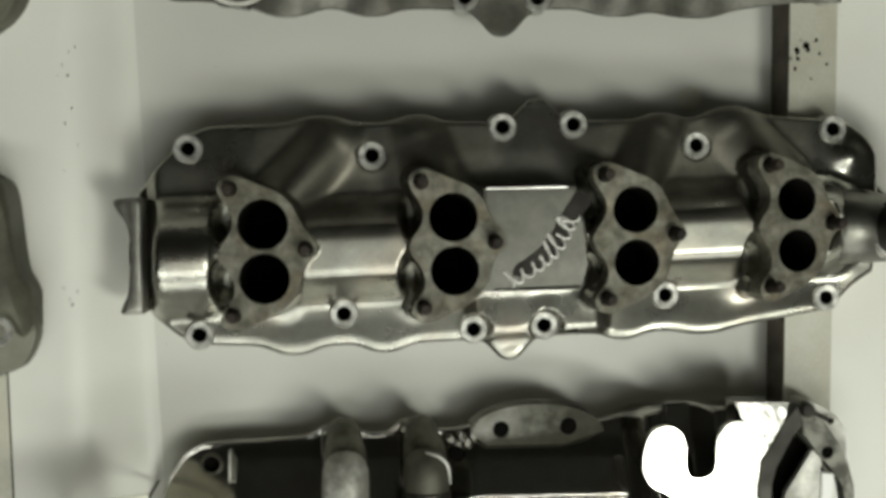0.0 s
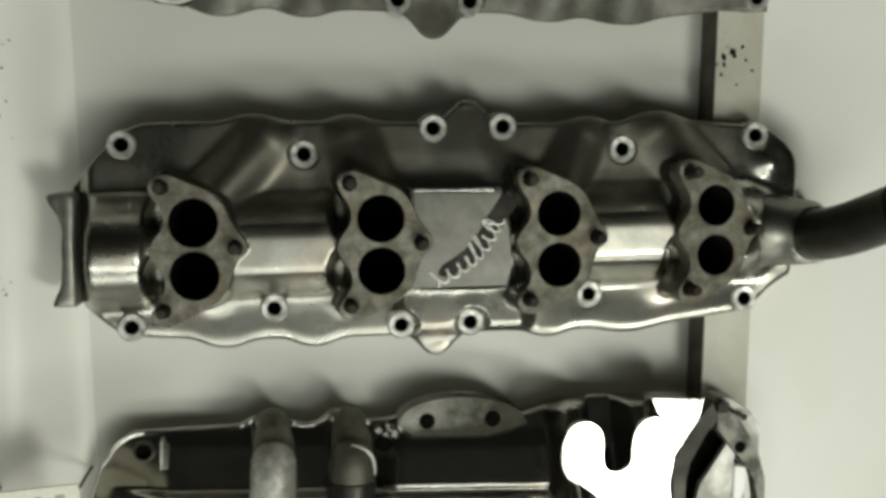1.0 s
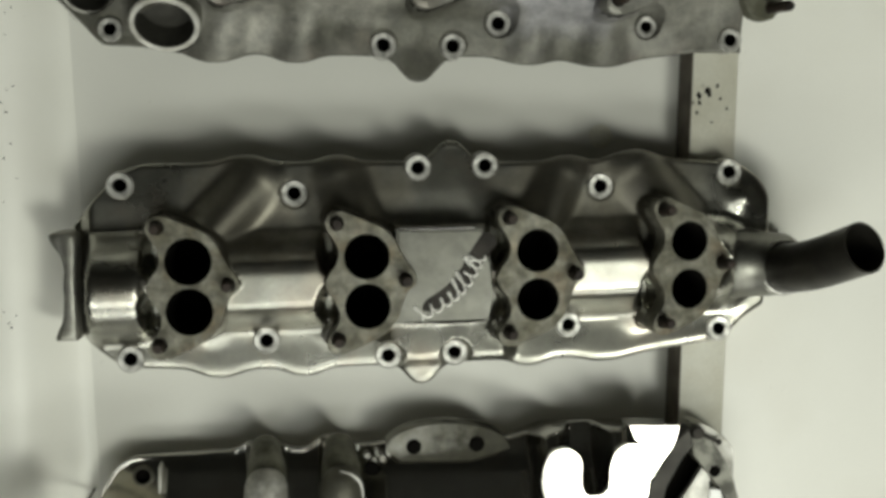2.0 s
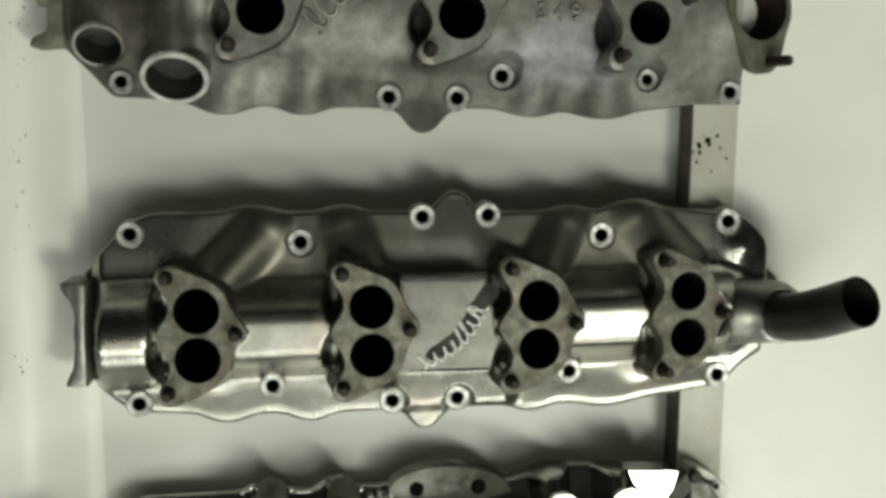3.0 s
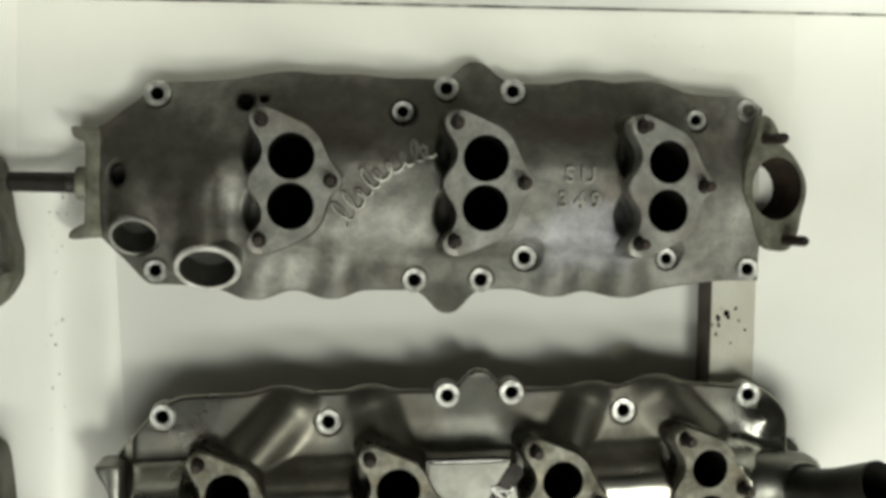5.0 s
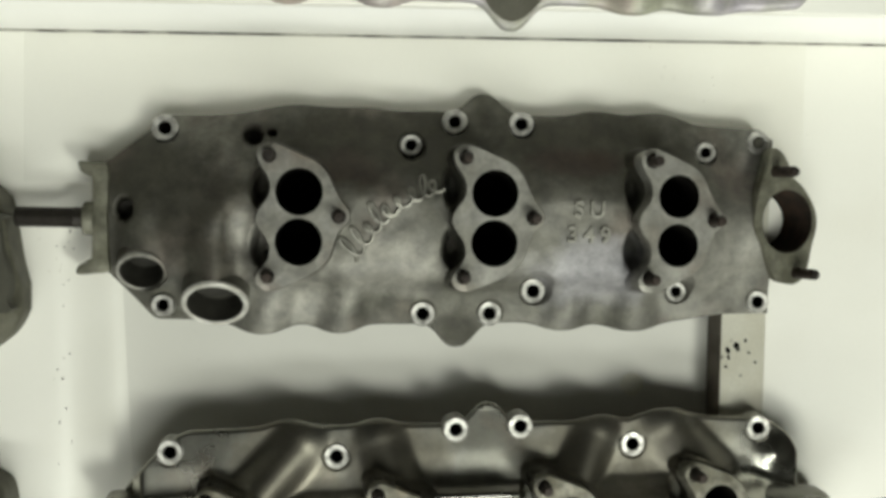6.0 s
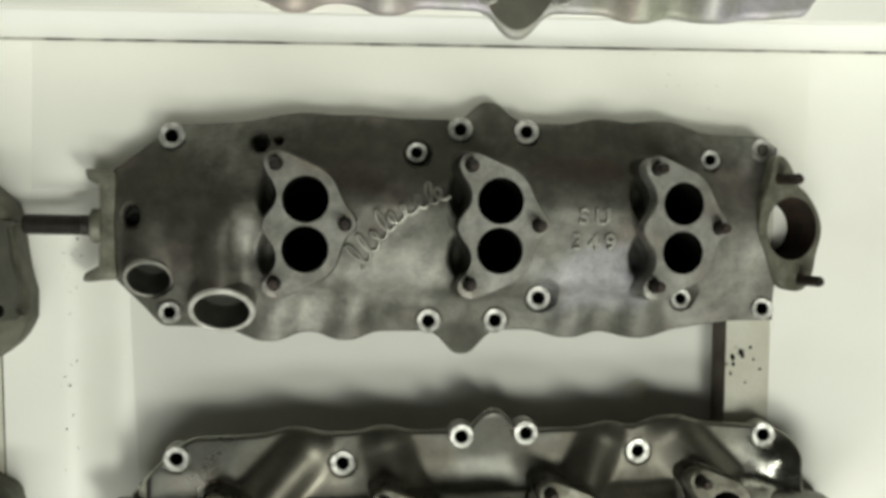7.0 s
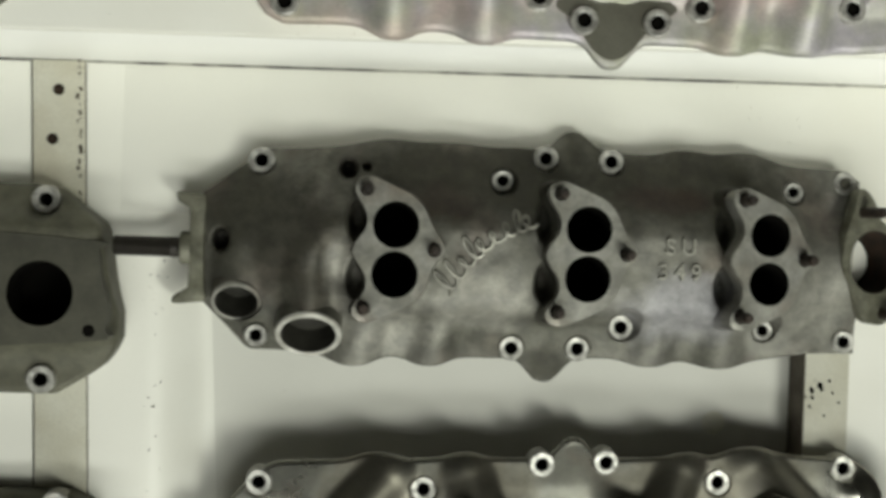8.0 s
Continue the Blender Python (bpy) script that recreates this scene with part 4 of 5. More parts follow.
    path = smooth_curve([(0.2500, -0.1520, BOLT - 0.002), (0.2500, -0.1515, BOLT + 0.012), (0.2520, -0.1500, BOLT + 0.034), (0.2590, -0.1430, BOLT + 0.062), (0.2720, -0.1285, BOLT + 0.100)], 6)
    bm = sweep(path, 0.0187, 32, caps=False)
    inner = sweep(path, 0.0172, 32, caps=False)
    me = bpy.data.meshes.new("tmp")
    inner.to_mesh(me)
    inner.free()
    n0 = len(bm.verts)
    bm.from_mesh(me)
    bm.verts.ensure_lookup_table()
    for i in range(32):
        j = (i + 1) % 32
        bm.faces.new((bm.verts[n0 - 32 + i], bm.verts[n0 - 32 + j], bm.verts[len(bm.verts) - 32 + j], bm.verts[len(bm.verts) - 32 + i]))
    part("bent_pipe", bm, M_TUBE, root, "dark bare steel bent pipe, open at its end", angle=60)
    # flat raised panel with a bright looping mark; a dark curved ribbon paints the shade behind it
    bm = bmesh.new()
    edge = [(-0.0505, -0.1935), (-0.0505, -0.1245), (0.0120, -0.1232), (0.0195, -0.150), (0.0205, -0.175), (0.0185, -0.1905)]
    t1 = ring(bm, [(x, y, BOLT + 0.0375) for x, y in edge])
    t2 = ring(bm, [(x, y, BOLT + 0.024) for x, y in edge])
    bm.faces.new(t1)
    grid_faces(bm, [t1, t2], closed=True)
    bmesh.ops.bevel(bm, geom=[e for e in bm.edges if all(v.co.z > BOLT + 0.03 for v in e.verts)], offset=0.0016, segments=3, affect="EDGES")
    panel_part = part("script_panel", bm, M_BRUSHED, root, "flat satin raised panel", angle=40)
    mark = [(0.0195, -0.1270), (0.0140, -0.1345), (0.0065, -0.1462), (0.0004, -0.1572), (-0.0075, -0.1667), (-0.0191, -0.1755), (-0.0308, -0.1821)]
    ground = smooth_curve(mark, 10)
    bm = bmesh.new()
    rows = []
    for i, p in enumerate(ground):
        d = ground[min(i + 1, len(ground) - 1)] - ground[max(i - 1, 0)]
        d = d / np.hypot(*d)
        u = i / (len(ground) - 1)
        w = (0.0072 - 0.0020 * u) * float(step(-0.05, 0.10, u) * step(1.04, 0.90, u))
        rows.append([bm.verts.new((p[0] - d[1] * w * k, p[1] + d[0] * w * k, BOLT + z)) for k, z in ((-1.0, 0.0372), (-0.88, 0.0378), (0.88, 0.0378), (1.0, 0.0372))])
    grid_faces(bm, rows)
    part("mark_ground", bm, M_ROD, panel_part, "dark curved ribbon painted for the shade behind the mark")
    part("panel_bead", sweep([(-0.0490, -0.1240, BOLT + 0.0372), (-0.02, -0.1233, BOLT + 0.0374), (0.0060, -0.1226, BOLT + 0.0370)], 0.0012, 8), M_MIRROR, panel_part, "thin bright bead along the panel")
    part("panel_bead", sweep([(-0.0430, -0.1925, BOLT + 0.0368), (-0.01, -0.1920, BOLT + 0.0370), (0.0160, -0.1912, BOLT + 0.0368)], 0.0011, 8), M_MIRROR, panel_part, "thin bright bead along the panel")
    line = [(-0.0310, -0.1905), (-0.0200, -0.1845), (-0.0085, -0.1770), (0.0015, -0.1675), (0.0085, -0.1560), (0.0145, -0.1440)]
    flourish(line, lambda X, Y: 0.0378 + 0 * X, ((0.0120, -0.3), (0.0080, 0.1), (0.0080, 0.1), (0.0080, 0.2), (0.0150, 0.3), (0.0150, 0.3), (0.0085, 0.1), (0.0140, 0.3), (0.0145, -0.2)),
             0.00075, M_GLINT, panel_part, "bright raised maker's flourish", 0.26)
    return root


# ---------------------------------------------------------------- polished manifold with round runners
def manifold_runners():
    root = thing("intake_manifold", (-0.02, -0.365, STRIP), "brightly polished intake manifold with round runner tubes and a flat mirror plate for their glare", "intake manifold", "manifolds on the lower tier")
    top = profile_fn([(-0.283, -0.40), (-0.273, -0.350), (-0.269, -0.333), (-0.257, -0.3145), (-0.245, -0.3070), (-0.18, -0.3035), (-0.06, -0.300), (0.045, -0.2975), (0.064, -0.2885),
                      (0.082, -0.2815), (0.14, -0.2810), (0.183, -0.281)],
                     [(-0.147, 0.016, 0.0095), (-0.093, 0.014, 0.0115), (-0.004, 0.040, 0.0195)])
    bot = profile_fn([(-0.283, -0.41), (-0.25, -0.445), (0.15, -0.450), (0.183, -0.44)], [(-0.14, 0.02, -0.006), (-0.09, 0.02, -0.006), (0.08, 0.02, -0.006)])

    def height(X, Y):
        # the floor rises from a thin lip to the sharp front edge of the log
        rise = np.interp(Y, [-0.45, -0.42, -0.385, -0.357, -0.3515, -0.349, -0.318, -0.305, -0.27], [-0.02, 0.000, 0.010, 0.004, -0.001, -0.0140, -0.0240, -0.0310, -0.040])
        rise = rise + 0.010 * step(-0.075, -0.045, X) * step(-0.352, -0.345, Y)
        lip = np.where(top(X) - Y < 0.0024, -0.0300, -0.05)
        low = step(-0.20, -0.275, X)
        rise = rise * (1 - low) - 0.034 * low  # the body runs out low at its end
        well = step(0.150, 0.160, X) * step(-0.288, -0.296, Y)
        hs = [np.maximum(rise, lip) * (1 - well) - 0.024 * well]
        for x in (-0.1445, -0.0885):
            hs.append(ridge(X, Y, (x, -0.291), (x, -0.33), 0.016, 0.012, 0.032) - 0.026)
        hs.append(ridge(X, Y, (0.078, -0.285), (0.078, -0.36), 0.019, 0.028, 0.050) - 0.024)
        hs.append(ridge(X, Y, (0.130, -0.283), (0.130, -0.36), 0.019, 0.028, 0.050) - 0.024)
        return soft_max(hs, 0.004)

    part("body", cast_body(-0.283, 0.183, top, bot, height, PANEL, 400, 140, 0.003, [(-0.2370, -0.3210, 0.0075)], -0.024, None, 1.2), M_MIRROR, root, angle=70)
    for x, y, mat, label in ((-0.1425, -0.3055, M_TUBE_PALE, "pale blotchy runner tube with a round end"), (-0.0870, -0.3045, M_CAST_DARK, "grey satin runner tube with a bright edge")):
        path = [(x, y, BOLT + 0.012), (x, y - 0.001, BOLT + 0.0125), (x, y - 0.003, BOLT + 0.0132), (x, y - 0.007, BOLT + 0.0145), (x, y - 0.012, BOLT + 0.016), (x, y - 0.02, BOLT + 0.018), (x, y - 0.09, BOLT + 0.022)]
        tube = part("runner_tube", sweep(path, [0.003, 0.0075, 0.0108, 0.0140, 0.0158, 0.0162, 0.0165], 30), mat, root, label, angle=70)
        part("elbow", sweep([(x - 0.001, y + 0.009, BOLT - 0.016), (x - 0.001, y + 0.005, BOLT - 0.006), (x, y - 0.002, BOLT + 0.002), (x, y - 0.012, BOLT + 0.006)], [0.011, 0.0125, 0.0145, 0.0150], 24), M_FLANGE, tube, "dull grey elbow under the tube end", angle=70)
    part("worn_edge", sweep(smooth_curve([(-0.0885, -0.3045, BOLT + 0.0255), (-0.0805, -0.3062, BOLT + 0.0280), (-0.0750, -0.3105, BOLT + 0.0280), (-0.0722, -0.3165, BOLT + 0.0262), (-0.0708, -0.3270, BOLT + 0.0240)], 5),
         [0.0003 + 0.0009 * math.sin(math.pi * k / 20) ** 0.6 for k in range(21)], 8), M_GLINT, root, "bright edge of the tube")
    part("clamp_band", lathe([(0.0160, -0.008), (0.0172, -0.007), (0.0172, 0.007), (0.0160, 0.008)], (-0.0870, -0.3400, BOLT + 0.0192), (0, -1, 0.055), 30), M_TUBE, root, "black band round the runner tube")
    # fan-shaped centre flange
    bm = bmesh.new()
    pts = [(-0.051, -0.301)] + [(-0.003 + 0.049 * math.cos(a), -0.300 + 0.0205 * math.sin(a)) for a in np.linspace(math.pi * 0.97, math.pi * 0.03, 28)] + [(0.046, -0.300), (0.016, -0.309), (-0.040, -0.309)]
    t1, t2 = ring(bm, [(x, y, BOLT - 0.0135) for x, y in pts]), ring(bm, [(x, y, BOLT - 0.036) for x, y in pts])
    bm.faces.new(t1)
    grid_faces(bm, [t1, t2], closed=True)
    bmesh.ops.bevel(bm, geom=[e for e in bm.edges if len(e.link_faces) == 2 and all(v.co.z > BOLT - 0.014 for v in e.verts)], offset=0.001, segments=2, affect="EDGES")
    fan = part("fan_flange", bm, M_FAN, root, "mottled fan-shaped bolt flange")
    # black discs stand for the shaded bolt holes
    for x, y, r in ((-0.0300, -0.2975, 0.0060), (0.0195, -0.2960, 0.0062)):
        part("bolt_hole", lathe([(0.0, 0.0012), (r - 0.001, 0.0012), (r, 0.0)], (x, y, BOLT - 0.0133), n=20), M_BORE, fan, "dark bolt hole")
    part("bolt_hole", lathe([(0.0, 0.0012), (0.005, 0.0012), (0.006, 0.0)], (-0.0625, -0.3150, BOLT - 0.0165), n=20), M_BORE, root, "dark bolt hole")
    chips = random.Random(9)
    for k in range(7):  # rough pale flakes between the tube and the fan
        x, y, r = -0.060 + chips.uniform(-0.006, 0.012), -0.302 + chips.uniform(-0.008, 0.005), chips.uniform(0.0012, 0.0030)
        fl = [(x + r * chips.uniform(0.6, 1.4) * math.cos(a), y + r * chips.uniform(0.6, 1.4) * math.sin(a)) for a in (q * math.pi / 4 for q in range(8))]
        bm = bmesh.new()
        a, b = ring(bm, [(p[0], p[1], BOLT - 0.0165) for p in fl]), ring(bm, [(p[0], p[1], BOLT - 0.032) for p in fl])
        bm.faces.new(a)
        grid_faces(bm, [a, b], closed=True)
        part("flake", bm, M_PAD_CAST, root, "pale rough flake of metal", smooth=False)
    bolt_boss(root, -0.2370, -0.3210, -0.023, 0.0075, 0.0058, 0.006, M_CAST_DARK, deep=0.006)
    part("rib", box(-0.2246, -0.333, BOLT - 0.030, -0.2226, -0.311, BOLT - 0.016, 0.0008), M_RIM, root, "short bright rib")
    # flat mirror plate with two round tongues, cut to the outline of glare on runner tubes
    bm = bmesh.new()
    ol = [(0.063, -0.318), (0.0645, -0.302), (0.070, -0.2915), (0.081, -0.2885), (0.0895, -0.293), (0.093, -0.303), (0.0935, -0.318), (0.098, -0.3245), (0.1075, -0.3245), (0.1145, -0.318),
          (0.1155, -0.301), (0.1205, -0.290), (0.130, -0.2855), (0.1395, -0.2885), (0.1445, -0.298), (0.1455, -0.318), (0.1435, -0.334), (0.1430, -0.372), (0.104, -0.372), (0.094, -0.350), (0.082, -0.337), (0.069, -0.330)]
    c = smooth_curve(ol, 5, True)
    rim = ring(bm, [(p[0], p[1], BOLT + 0.0312) for p in c])
    low = ring(bm, [(p[0], p[1], BOLT + 0.0240) for p in c])
    ed = [bm.edges.new((rim[i], rim[(i + 1) % len(rim)])) for i in range(len(rim))]
    bmesh.ops.triangle_fill(bm, edges=ed, use_beauty=True)
    grid_faces(bm, [rim, low], closed=True)
    part("slotted_plate", bm, M_MIRROR, root, "mirror-bright plate in the outline of glare on two tubes", angle=50)
    # bright gusset, then the end: a pale lug with a pin, two arms over a black plate painted for the shaded opening, a
    # web and a white strip in it
    def plate(name, outline, z, thick, mat, label, slope=0.0):
        bm = bmesh.new()
        a = ring(bm, [(x, y, BOLT + z + slope * (x - outline[0][0])) for x, y in outline])
        b = ring(bm, [(x, y, BOLT + z - thick) for x, y in outline])
        bm.faces.new(a), bm.faces.new(b)
        grid_faces(bm, [a, b], closed=True)
        bmesh.ops.bevel(bm, geom=[e for e in bm.edges if len(e.link_faces) == 2 and all(v in a for v in e.verts)], offset=0.0008, segments=2, affect="EDGES")
        return part(name, bm, mat, root, label, angle=30)

    plate("gusset", [(0.1325, -0.2745), (0.1715, -0.2752), (0.1680, -0.2890), (0.1480, -0.3205), (0.1465, -0.2960), (0.1440, -0.2905), (0.1375, -0.2850)], 0.020, 0.028, M_MIRROR, "bright sloping gusset")
    plate("end_lug", [(0.1880, -0.2770), (0.1945, -0.2765), (0.2030, -0.2805), (0.2150, -0.2885), (0.2228, -0.2985), (0.2235, -0.3260), (0.2160, -0.3080), (0.2050, -0.2900), (0.1960, -0.2855)], 0.003, 0.024, M_RIM, "pale worn end lug")
    plate("opening_floor", [(0.1560, -0.3100), (0.1830, -0.2960), (0.2050, -0.3200), (0.2190, -0.3400), (0.2200, -0.3900), (0.1560, -0.3900)], -0.012, 0.006, M_BORE, "black plate painted for the shaded opening at the end")
    plate("left_arm", [(0.1835, -0.2790), (0.1740, -0.2880), (0.1550, -0.3210), (0.1515, -0.3270), (0.1545, -0.3390), (0.1550, -0.3850), (0.1640, -0.3850), (0.1640, -0.3370), (0.1660, -0.3250), (0.1780, -0.3020), (0.1870, -0.2940)], 0.010, 0.018, M_TUBE, "dark grey sloping arm")
    plate("arch", [(0.1842, -0.2785), (0.1905, -0.2772), (0.2000, -0.2880), (0.2130, -0.3060), (0.2210, -0.3220), (0.2258, -0.3380), (0.2270, -0.3850), (0.2212, -0.3850), (0.2205, -0.3530), (0.2178, -0.3380), (0.2095, -0.3270), (0.1970, -0.3120), (0.1872, -0.3000)], 0.011, 0.014, M_ARCH, "grey worn arched end")
    part("arch_hole", lathe([(0.0, 0.0009), (0.0036, 0.0009), (0.0046, 0.0)], (0.2050, -0.3135, BOLT + 0.0110), n=18), M_BORE, root, "small dark hole in the arch")
    plate("web", [(0.1965, -0.3125), (0.2045, -0.3180), (0.2032, -0.3300), (0.2025, -0.3850), (0.1690, -0.3850), (0.1750, -0.3540), (0.1775, -0.3430), (0.1880, -0.3270)], 0.004, 0.006, M_RIM, "pale sloping web inside the opening")
    # added strip: the board showing white through the gap
    plate("web_bar", [(0.2034, -0.3292), (0.2132, -0.3300), (0.2122, -0.3440), (0.2100, -0.3560), (0.2060, -0.3850), (0.2030, -0.3850)], 0.006, 0.006, M_WHITE, "white strip standing for the board seen through a gap")
    part("pin_head", lathe([(0.0, 0.004), (0.0045, 0.0035), (0.0055, 0.001), (0.0055, -0.006)], (0.1893, -0.2822, BOLT + 0.011), n=20), M_ROD, root, "dark round pin head")
    part("pin", sweep([(0.1930, -0.2842, BOLT + 0.0115), (0.2065, -0.2902, BOLT + 0.009), (0.2070, -0.2904, BOLT + 0.009), (0.2092, -0.2914, BOLT + 0.009)], [0.0013, 0.0013, 0.0026, 0.0022], 10), M_ROD, root, "dark headed pin")
    return root


# ---------------------------------------------------------------- manifold on the upper tier
def manifold_upper():
    d = 0.090
    bolts = ((-0.0300, 0.2475), (0.0220, 0.2480), (0.1630, 0.2650), (-0.2370, 0.2500), (0.0530, 0.2600), (-0.062, 0.262))
    root = thing("intake_manifold", (-0.03, 0.30, TIER), "satin cast aluminium intake manifold with rounded runners on the upper tier", "intake manifold")
    bot = profile_fn([(-0.262, 0.262), (-0.252, 0.243), (-0.238, 0.236), (-0.20, 0.2375), (-0.06, 0.234), (0.05, 0.234), (0.17, 0.2345), (0.20, 0.238), (0.215, 0.262)],
                     [(-0.163, 0.017, -0.0095), (-0.100, 0.017, -0.008), (-0.009, 0.0165, -0.019), (0.076, 0.017, -0.0065), (0.128, 0.02, -0.005)])
    top = profile_fn([(-0.262, 0.36), (-0.24, 0.395), (0.19, 0.40), (0.215, 0.36)], [(-0.16, 0.02, 0.007), (-0.10, 0.02, 0.007), (0.0, 0.016, 0.016), (0.08, 0.02, 0.007)])

    def height(X, Y):
        flat = d - 0.006 + 0 * X
        q = np.abs(Y - 0.318)
        log = d + 0.05 * np.sqrt(np.maximum(1 - (q / 0.05) ** 2, 0)) - 0.012
        hs = [flat, log]
        for c in (-0.163, -0.100, 0.078, 0.128):
            hs.append(d + ridge(X, Y, (c, 0.29), (c, 0.228), 0.021, 0.036, 0.003))
            hs.append(d + ridge(X, Y, (c, 0.34), (c, 0.405), 0.021, 0.036, 0.003))
        return soft_max(hs, 0.008)

    part("body", cast_body(-0.262, 0.215, top, bot, height, TIER, 240, 90, 0.005, [(x, y, 0.0098) for x, y in bolts], d), M_TINTED, root, angle=70)
    bm = bmesh.new()
    pts = [(-0.009 + p[0], 0.2365 + p[1]) for p in smooth_curve([(-0.040, 0.024), (-0.026, 0.010), (-0.014, -0.008), (0.0, -0.0155), (0.014, -0.008), (0.028, 0.010), (0.045, 0.024), (0.0, 0.04)], 5, True)]
    t1, t2 = ring(bm, [(x, y, BOLT + d - 0.0035) for x, y in pts]), ring(bm, [(x, y, BOLT + d - 0.008) for x, y in pts])
    bm.faces.new(t1)
    grid_faces(bm, [t1, t2], closed=True)
    part("centre_lug", bm, M_CAST_DARK, root, "dull olive-grey centre lug", angle=50)
    for x, y in bolts:
        bolt_boss(root, x, y, d + 0.001, 0.0098, 0.0052, 0.014, deep=0.0035)
    for cx in (-0.13, 0.0, 0.12):
        carburetor_pad(root, cx, 0.318, d + 0.046, M_PAD_CAST, scale=0.000385)
    return root


# ---------------------------------------------------------------- neighbouring castings, seen by their ends
def manifold_neighbour(label, right, mid, half, corner, mat, bore, washers, hole, base=None, lift=0.0, group="", nose=None, lug=None):
    base = STRIP if base is None else base
    x0 = right - 0.40
    root = thing("intake_manifold", (right - 0.2, mid, base), label, "intake manifold", group)
    top = profile_fn([(x0, mid + half * 0.6), (x0 + 0.03, mid + half), (right - corner, mid + half), (right - corner * 0.55, mid + half * 0.74), (right - corner * 0.2, mid + half * 0.58), (right, mid + half * 0.05)],
                     [(x0 + 0.1, 0.02, 0.006), (x0 + 0.18, 0.018, 0.008), (x0 + 0.26, 0.02, 0.006)])
    bot = profile_fn([(x0, mid - half * 0.6), (x0 + 0.03, mid - half), (right - corner, mid - half), (right - corner * 0.55, mid - half * 0.82), (right - corner * 0.2, mid - half * 0.6), (right, mid - half * 0.25)],
                     [(x0 + 0.1, 0.02, -0.006), (x0 + 0.18, 0.018, -0.008), (x0 + 0.26, 0.02, -0.006)])

    if nose:  # the outline of an uneven end, upper and lower side
        top = profile_fn([(x0, mid + half * 0.6), (x0 + 0.03, mid + half)] + nose[0], [(x0 + 0.1, 0.02, 0.006), (x0 + 0.18, 0.018, 0.008)])
        bot = profile_fn([(x0, mid - half * 0.6), (x0 + 0.03, mid - half)] + nose[1], [(x0 + 0.1, 0.02, -0.006), (x0 + 0.18, 0.018, -0.008)])

    def height(X, Y):
        flat = lift - 0.005 + 0 * X
        q = np.abs(Y - mid - 0.01)
        block = lift + (0.026 if not bore else 0.0268) * step(half * 0.66, half * 0.56, q) * step(right, right - 0.012, X) - 0.006
        side = lift + 0.010 * step(half * 0.86, half * 0.66, q) - 0.006
        return soft_max([flat, block, side], 0.004)

    def cuts(X, Y, h):
        return np.where(np.hypot(X - bore[0], Y - bore[1]) < bore[2] + 0.0035, lift - 0.0225, h) if bore else h

    part("body", cast_body(x0, right, top, bot, height, base, 200, 90, 0.005, [(x, y, 0.0108) for x, y in washers], lift, cuts, draw=(1, 1)), mat, root, angle=60)
    if bore:
        bx, by, br = bore
        bm = bmesh.new()
        ol = [(-0.120, 0.040), (0.034, 0.040), (0.0415, 0.033), (0.0440, 0.012), (0.0490, -0.007), (0.0470, -0.024), (0.036, -0.034), (-0.120, -0.0345)]
        rim = ring(bm, [(bx + p[0], by + p[1], BOLT + lift + 0.0215) for p in smooth_curve(ol, 4, True)])
        low = ring(bm, [(v.co.x + 0.001 * (1 if v.co.x > bx else -1), v.co.y, BOLT + lift + 0.010) for v in rim])
        inner = ring(bm, circle(bx, by, BOLT + lift + 0.0215, br, 40))
        deep = ring(bm, circle(bx, by, BOLT + lift + 0.0195, br, 40))
        ed = [bm.edges.new((l[i], l[(i + 1) % len(l)])) for l in (rim, inner) for i in range(len(l))]
        bmesh.ops.triangle_fill(bm, edges=ed, use_beauty=True)
        grid_faces(bm, [rim, low], closed=True)
        grid_faces(bm, [inner, deep], closed=True)
        b = part("throttle_pad", bm, M_OLIVE, root, "dark olive throttle pad", angle=50)
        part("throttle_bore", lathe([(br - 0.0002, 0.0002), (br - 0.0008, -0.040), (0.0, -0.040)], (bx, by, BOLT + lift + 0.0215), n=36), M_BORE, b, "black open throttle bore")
    for x, y in washers:
        bolt_boss(root, x, y, lift + 0.001, 0.0108, 0.0052, 0.014)
    if lug:
        bm = bmesh.new()
        pts = smooth_curve(lug, 4, True)
        lx, ly = washers[0]
        rows = [ring(bm, [(lx + k * (x - lx), ly + k * (y - ly), BOLT + lift + z) for x, y in pts]) for k, z in ((0.90, 0.0004), (0.97, -0.0004), (1.0, -0.003), (1.0, -0.016))]
        bm.faces.new(rows[0])
        grid_faces(bm, rows, closed=True)
        part("end_lug", bm, M_CAST_DARK, root, "lighter bolt lug")
    if hole:
        # a black disc stands for the small shaded hole
        part("bolt_hole", lathe([(0.0, 0.0014), (0.0036, 0.0014), (0.0046, 0.0)], (hole[0], hole[1], BOLT + lift + hole[2]), n=16), M_BORE, root, "small dark bolt hole")
    return root


manifold_three()
manifold_four()
manifold_runners()
manifold_upper()
LOWER = "manifolds on the lower tier"
manifold_neighbour("dull olive-grey cast intake manifold with one large throttle bore", -0.357, 0.0435, 0.079, 0.05, M_OLIVE_CAST,
                   (-0.4107, 0.0420, 0.0238), ((-0.4136, 0.1109), (-0.4137, -0.0234)), (-0.375, 0.0156, 0.0215), group=LOWER,
                   nose=([(-0.4217, 0.1229), (-0.4044, 0.1201), (-0.3934, 0.1117), (-0.3824, 0.1033), (-0.3695, 0.0928), (-0.3665, 0.0818), (-0.3645, 0.0553), (-0.3586, 0.0333), (-0.355, 0.0201)],
                         [(-0.4039, -0.0351), (-0.3913, -0.0273), (-0.3786, -0.0195), (-0.3680, -0.0113), (-0.3610, -0.002), (-0.3560, 0.0100), (-0.3545, 0.0180)]))
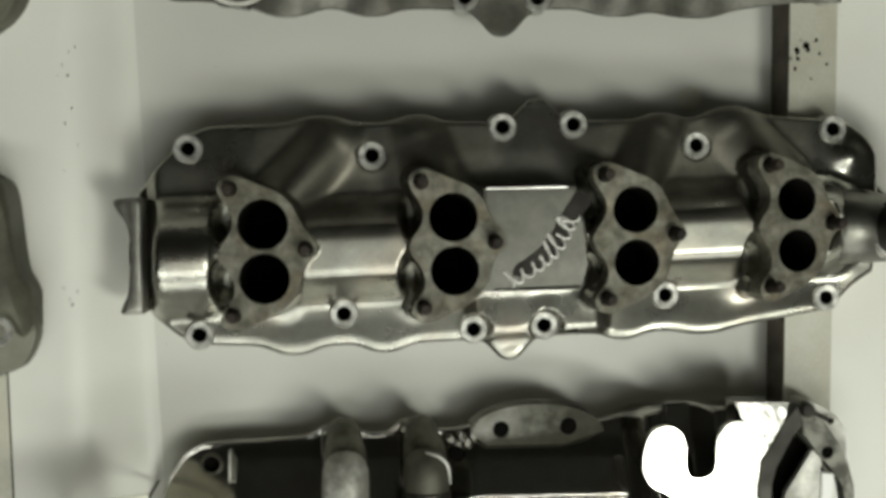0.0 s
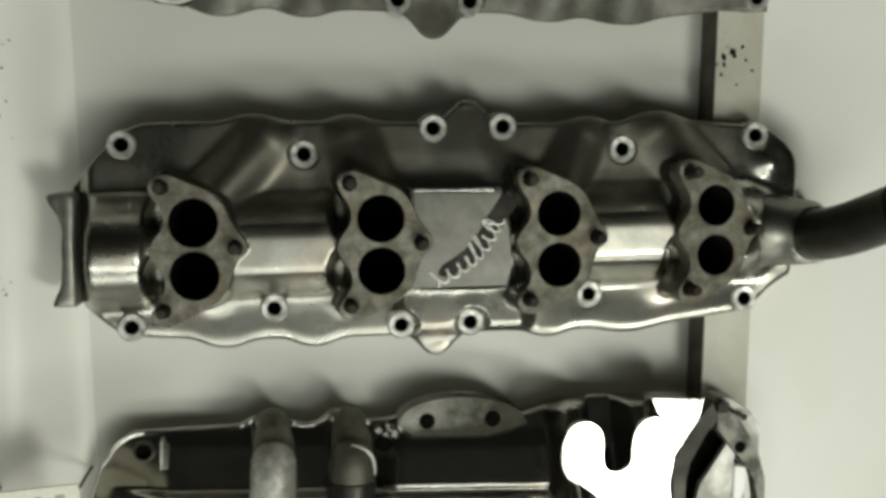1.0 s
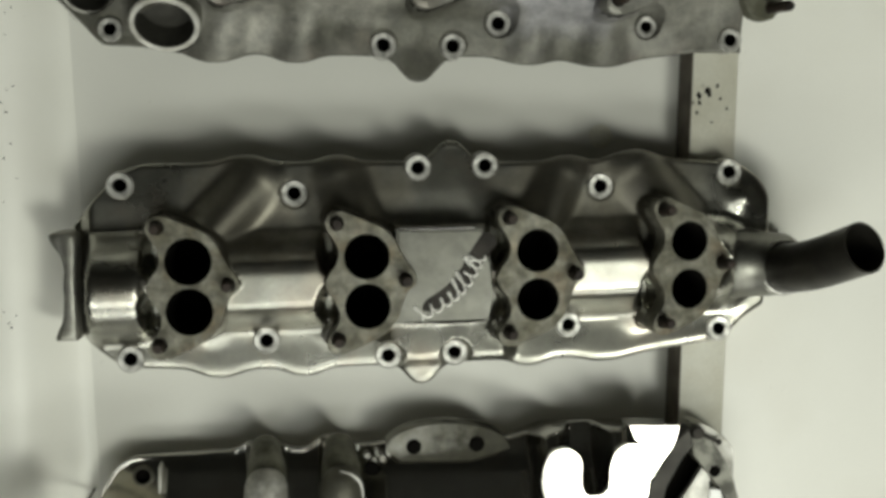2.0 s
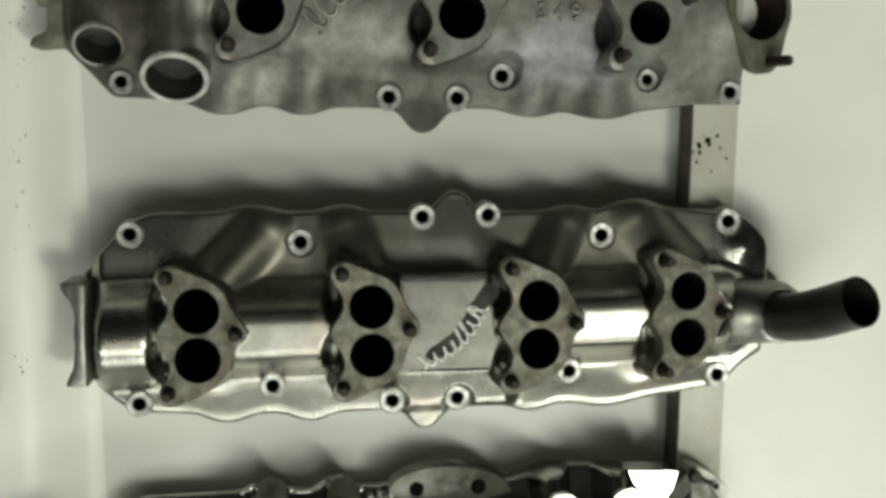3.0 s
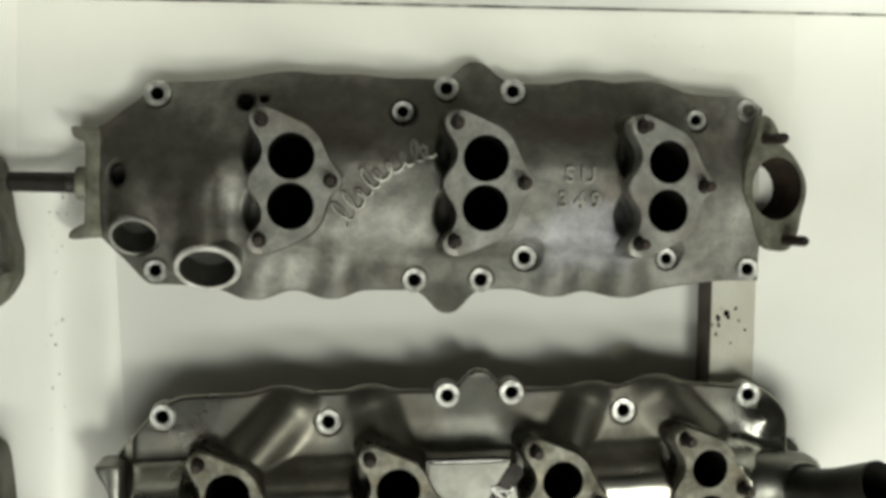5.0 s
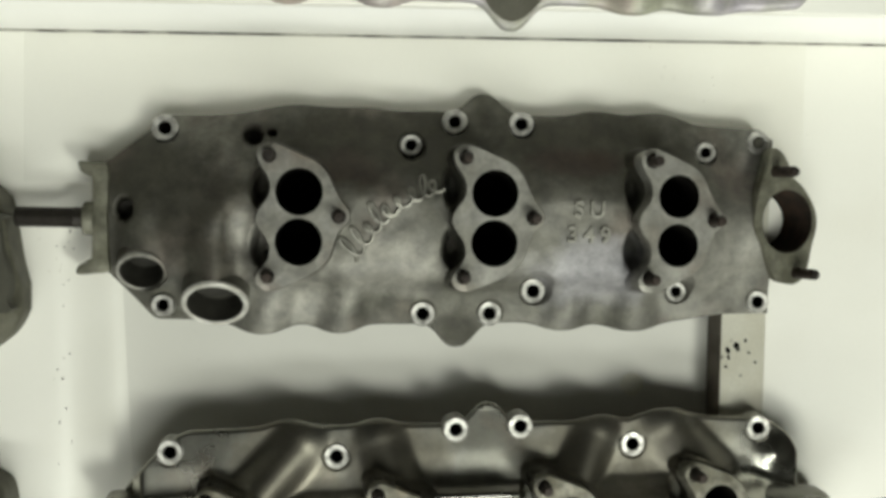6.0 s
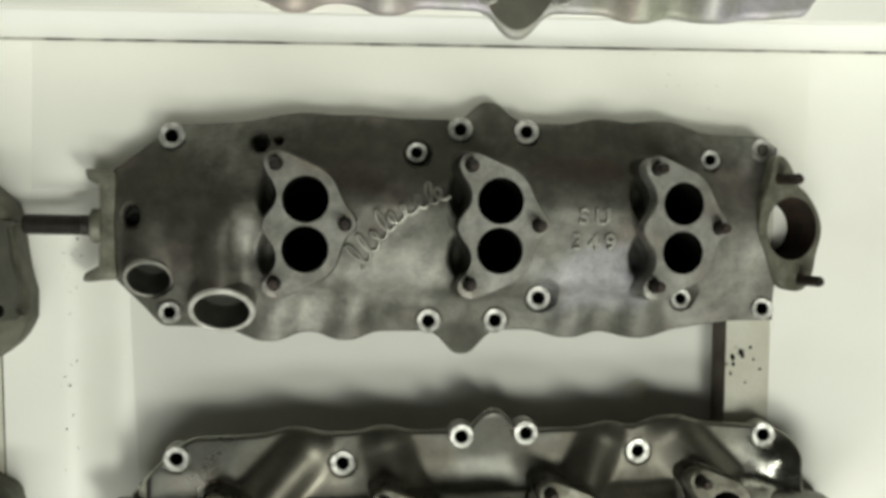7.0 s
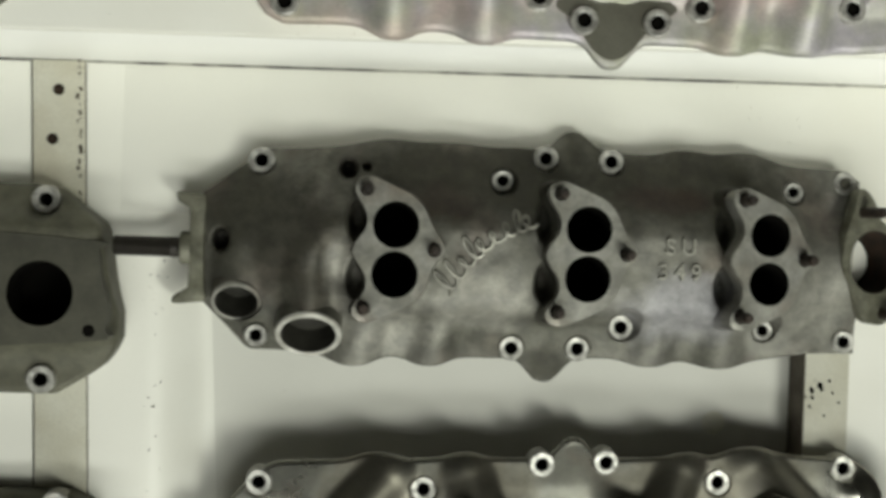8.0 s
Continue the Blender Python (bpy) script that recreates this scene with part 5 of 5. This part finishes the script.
manifold_neighbour("grey cast intake manifold with a smooth rounded end", -0.352, -0.178, 0.074, 0.045, M_OLIVE_CAST,
                   None, ((-0.3765, -0.222), (-0.40, -0.118)), None, group=LOWER,
                   nose=([(-0.390, -0.110), (-0.3735, -0.1186), (-0.3668, -0.1245), (-0.3638, -0.1391), (-0.3632, -0.1627), (-0.3615, -0.1804), (-0.3544, -0.1893), (-0.3488, -0.2060)],
                         [(-0.390, -0.250), (-0.3722, -0.2426), (-0.3578, -0.2338), (-0.3488, -0.2120)]),
                   lug=[(-0.392, -0.213), (-0.376, -0.2085), (-0.358, -0.2125), (-0.3505, -0.2220), (-0.3560, -0.2400), (-0.3660, -0.2490), (-0.392, -0.2530)])
manifold_neighbour("dark grey cast intake manifold on the upper tier", -0.405, 0.302, 0.072, 0.04, M_CAST_DARK,
                   None, ((-0.45, 0.25),), None, TIER, 0.085)

# ---------------------------------------------------------------- printed card on a small stand
card = thing("label_card", (-0.307, -0.352, PANEL), "cream printed card with faded grey writing on a tall wire stand", "label card")
tiltm = Matrix.Translation((-0.3075, -0.3535, PANEL + 0.097)) @ Euler((radians(14), 0, radians(6))).to_matrix().to_4x4()
bm = box(-0.040, -0.0275, -0.0006, 0.040, 0.0275, 0.0006)
bmesh.ops.transform(bm, matrix=tiltm, verts=bm.verts)
sheet = part("sheet", bm, M_PAPER, card, smooth=False)
for x, widths in ((0.027, (0.013, 0.011)), (0.013, (0.009, 0.013, 0.006)), (0.003, (0.006, 0.008, 0.010)), (-0.008, (0.010, 0.006, 0.009)), (-0.020, (0.008, 0.012, 0.007)), (-0.031, (0.005, 0.009, 0.008))):
    y = 0.021
    for w in widths:
        k = 0.0060 if len(widths) < 3 else 0.0046
        bm = box(x - k / 2, y - w, 0.0006, x + k / 2, y, 0.0009)
        bmesh.ops.transform(bm, matrix=tiltm, verts=bm.verts)
        part("print_bar", bm, M_INK, sheet, smooth=False)
        y -= w + 0.0022
for x in (-0.03, 0.03):
    foot = tiltm @ Vector((x, 0.01, -0.001))
    part("wire_leg", sweep([(foot.x, foot.y, PANEL), tuple(foot)], 0.0012, 8), M_TUBE, card)
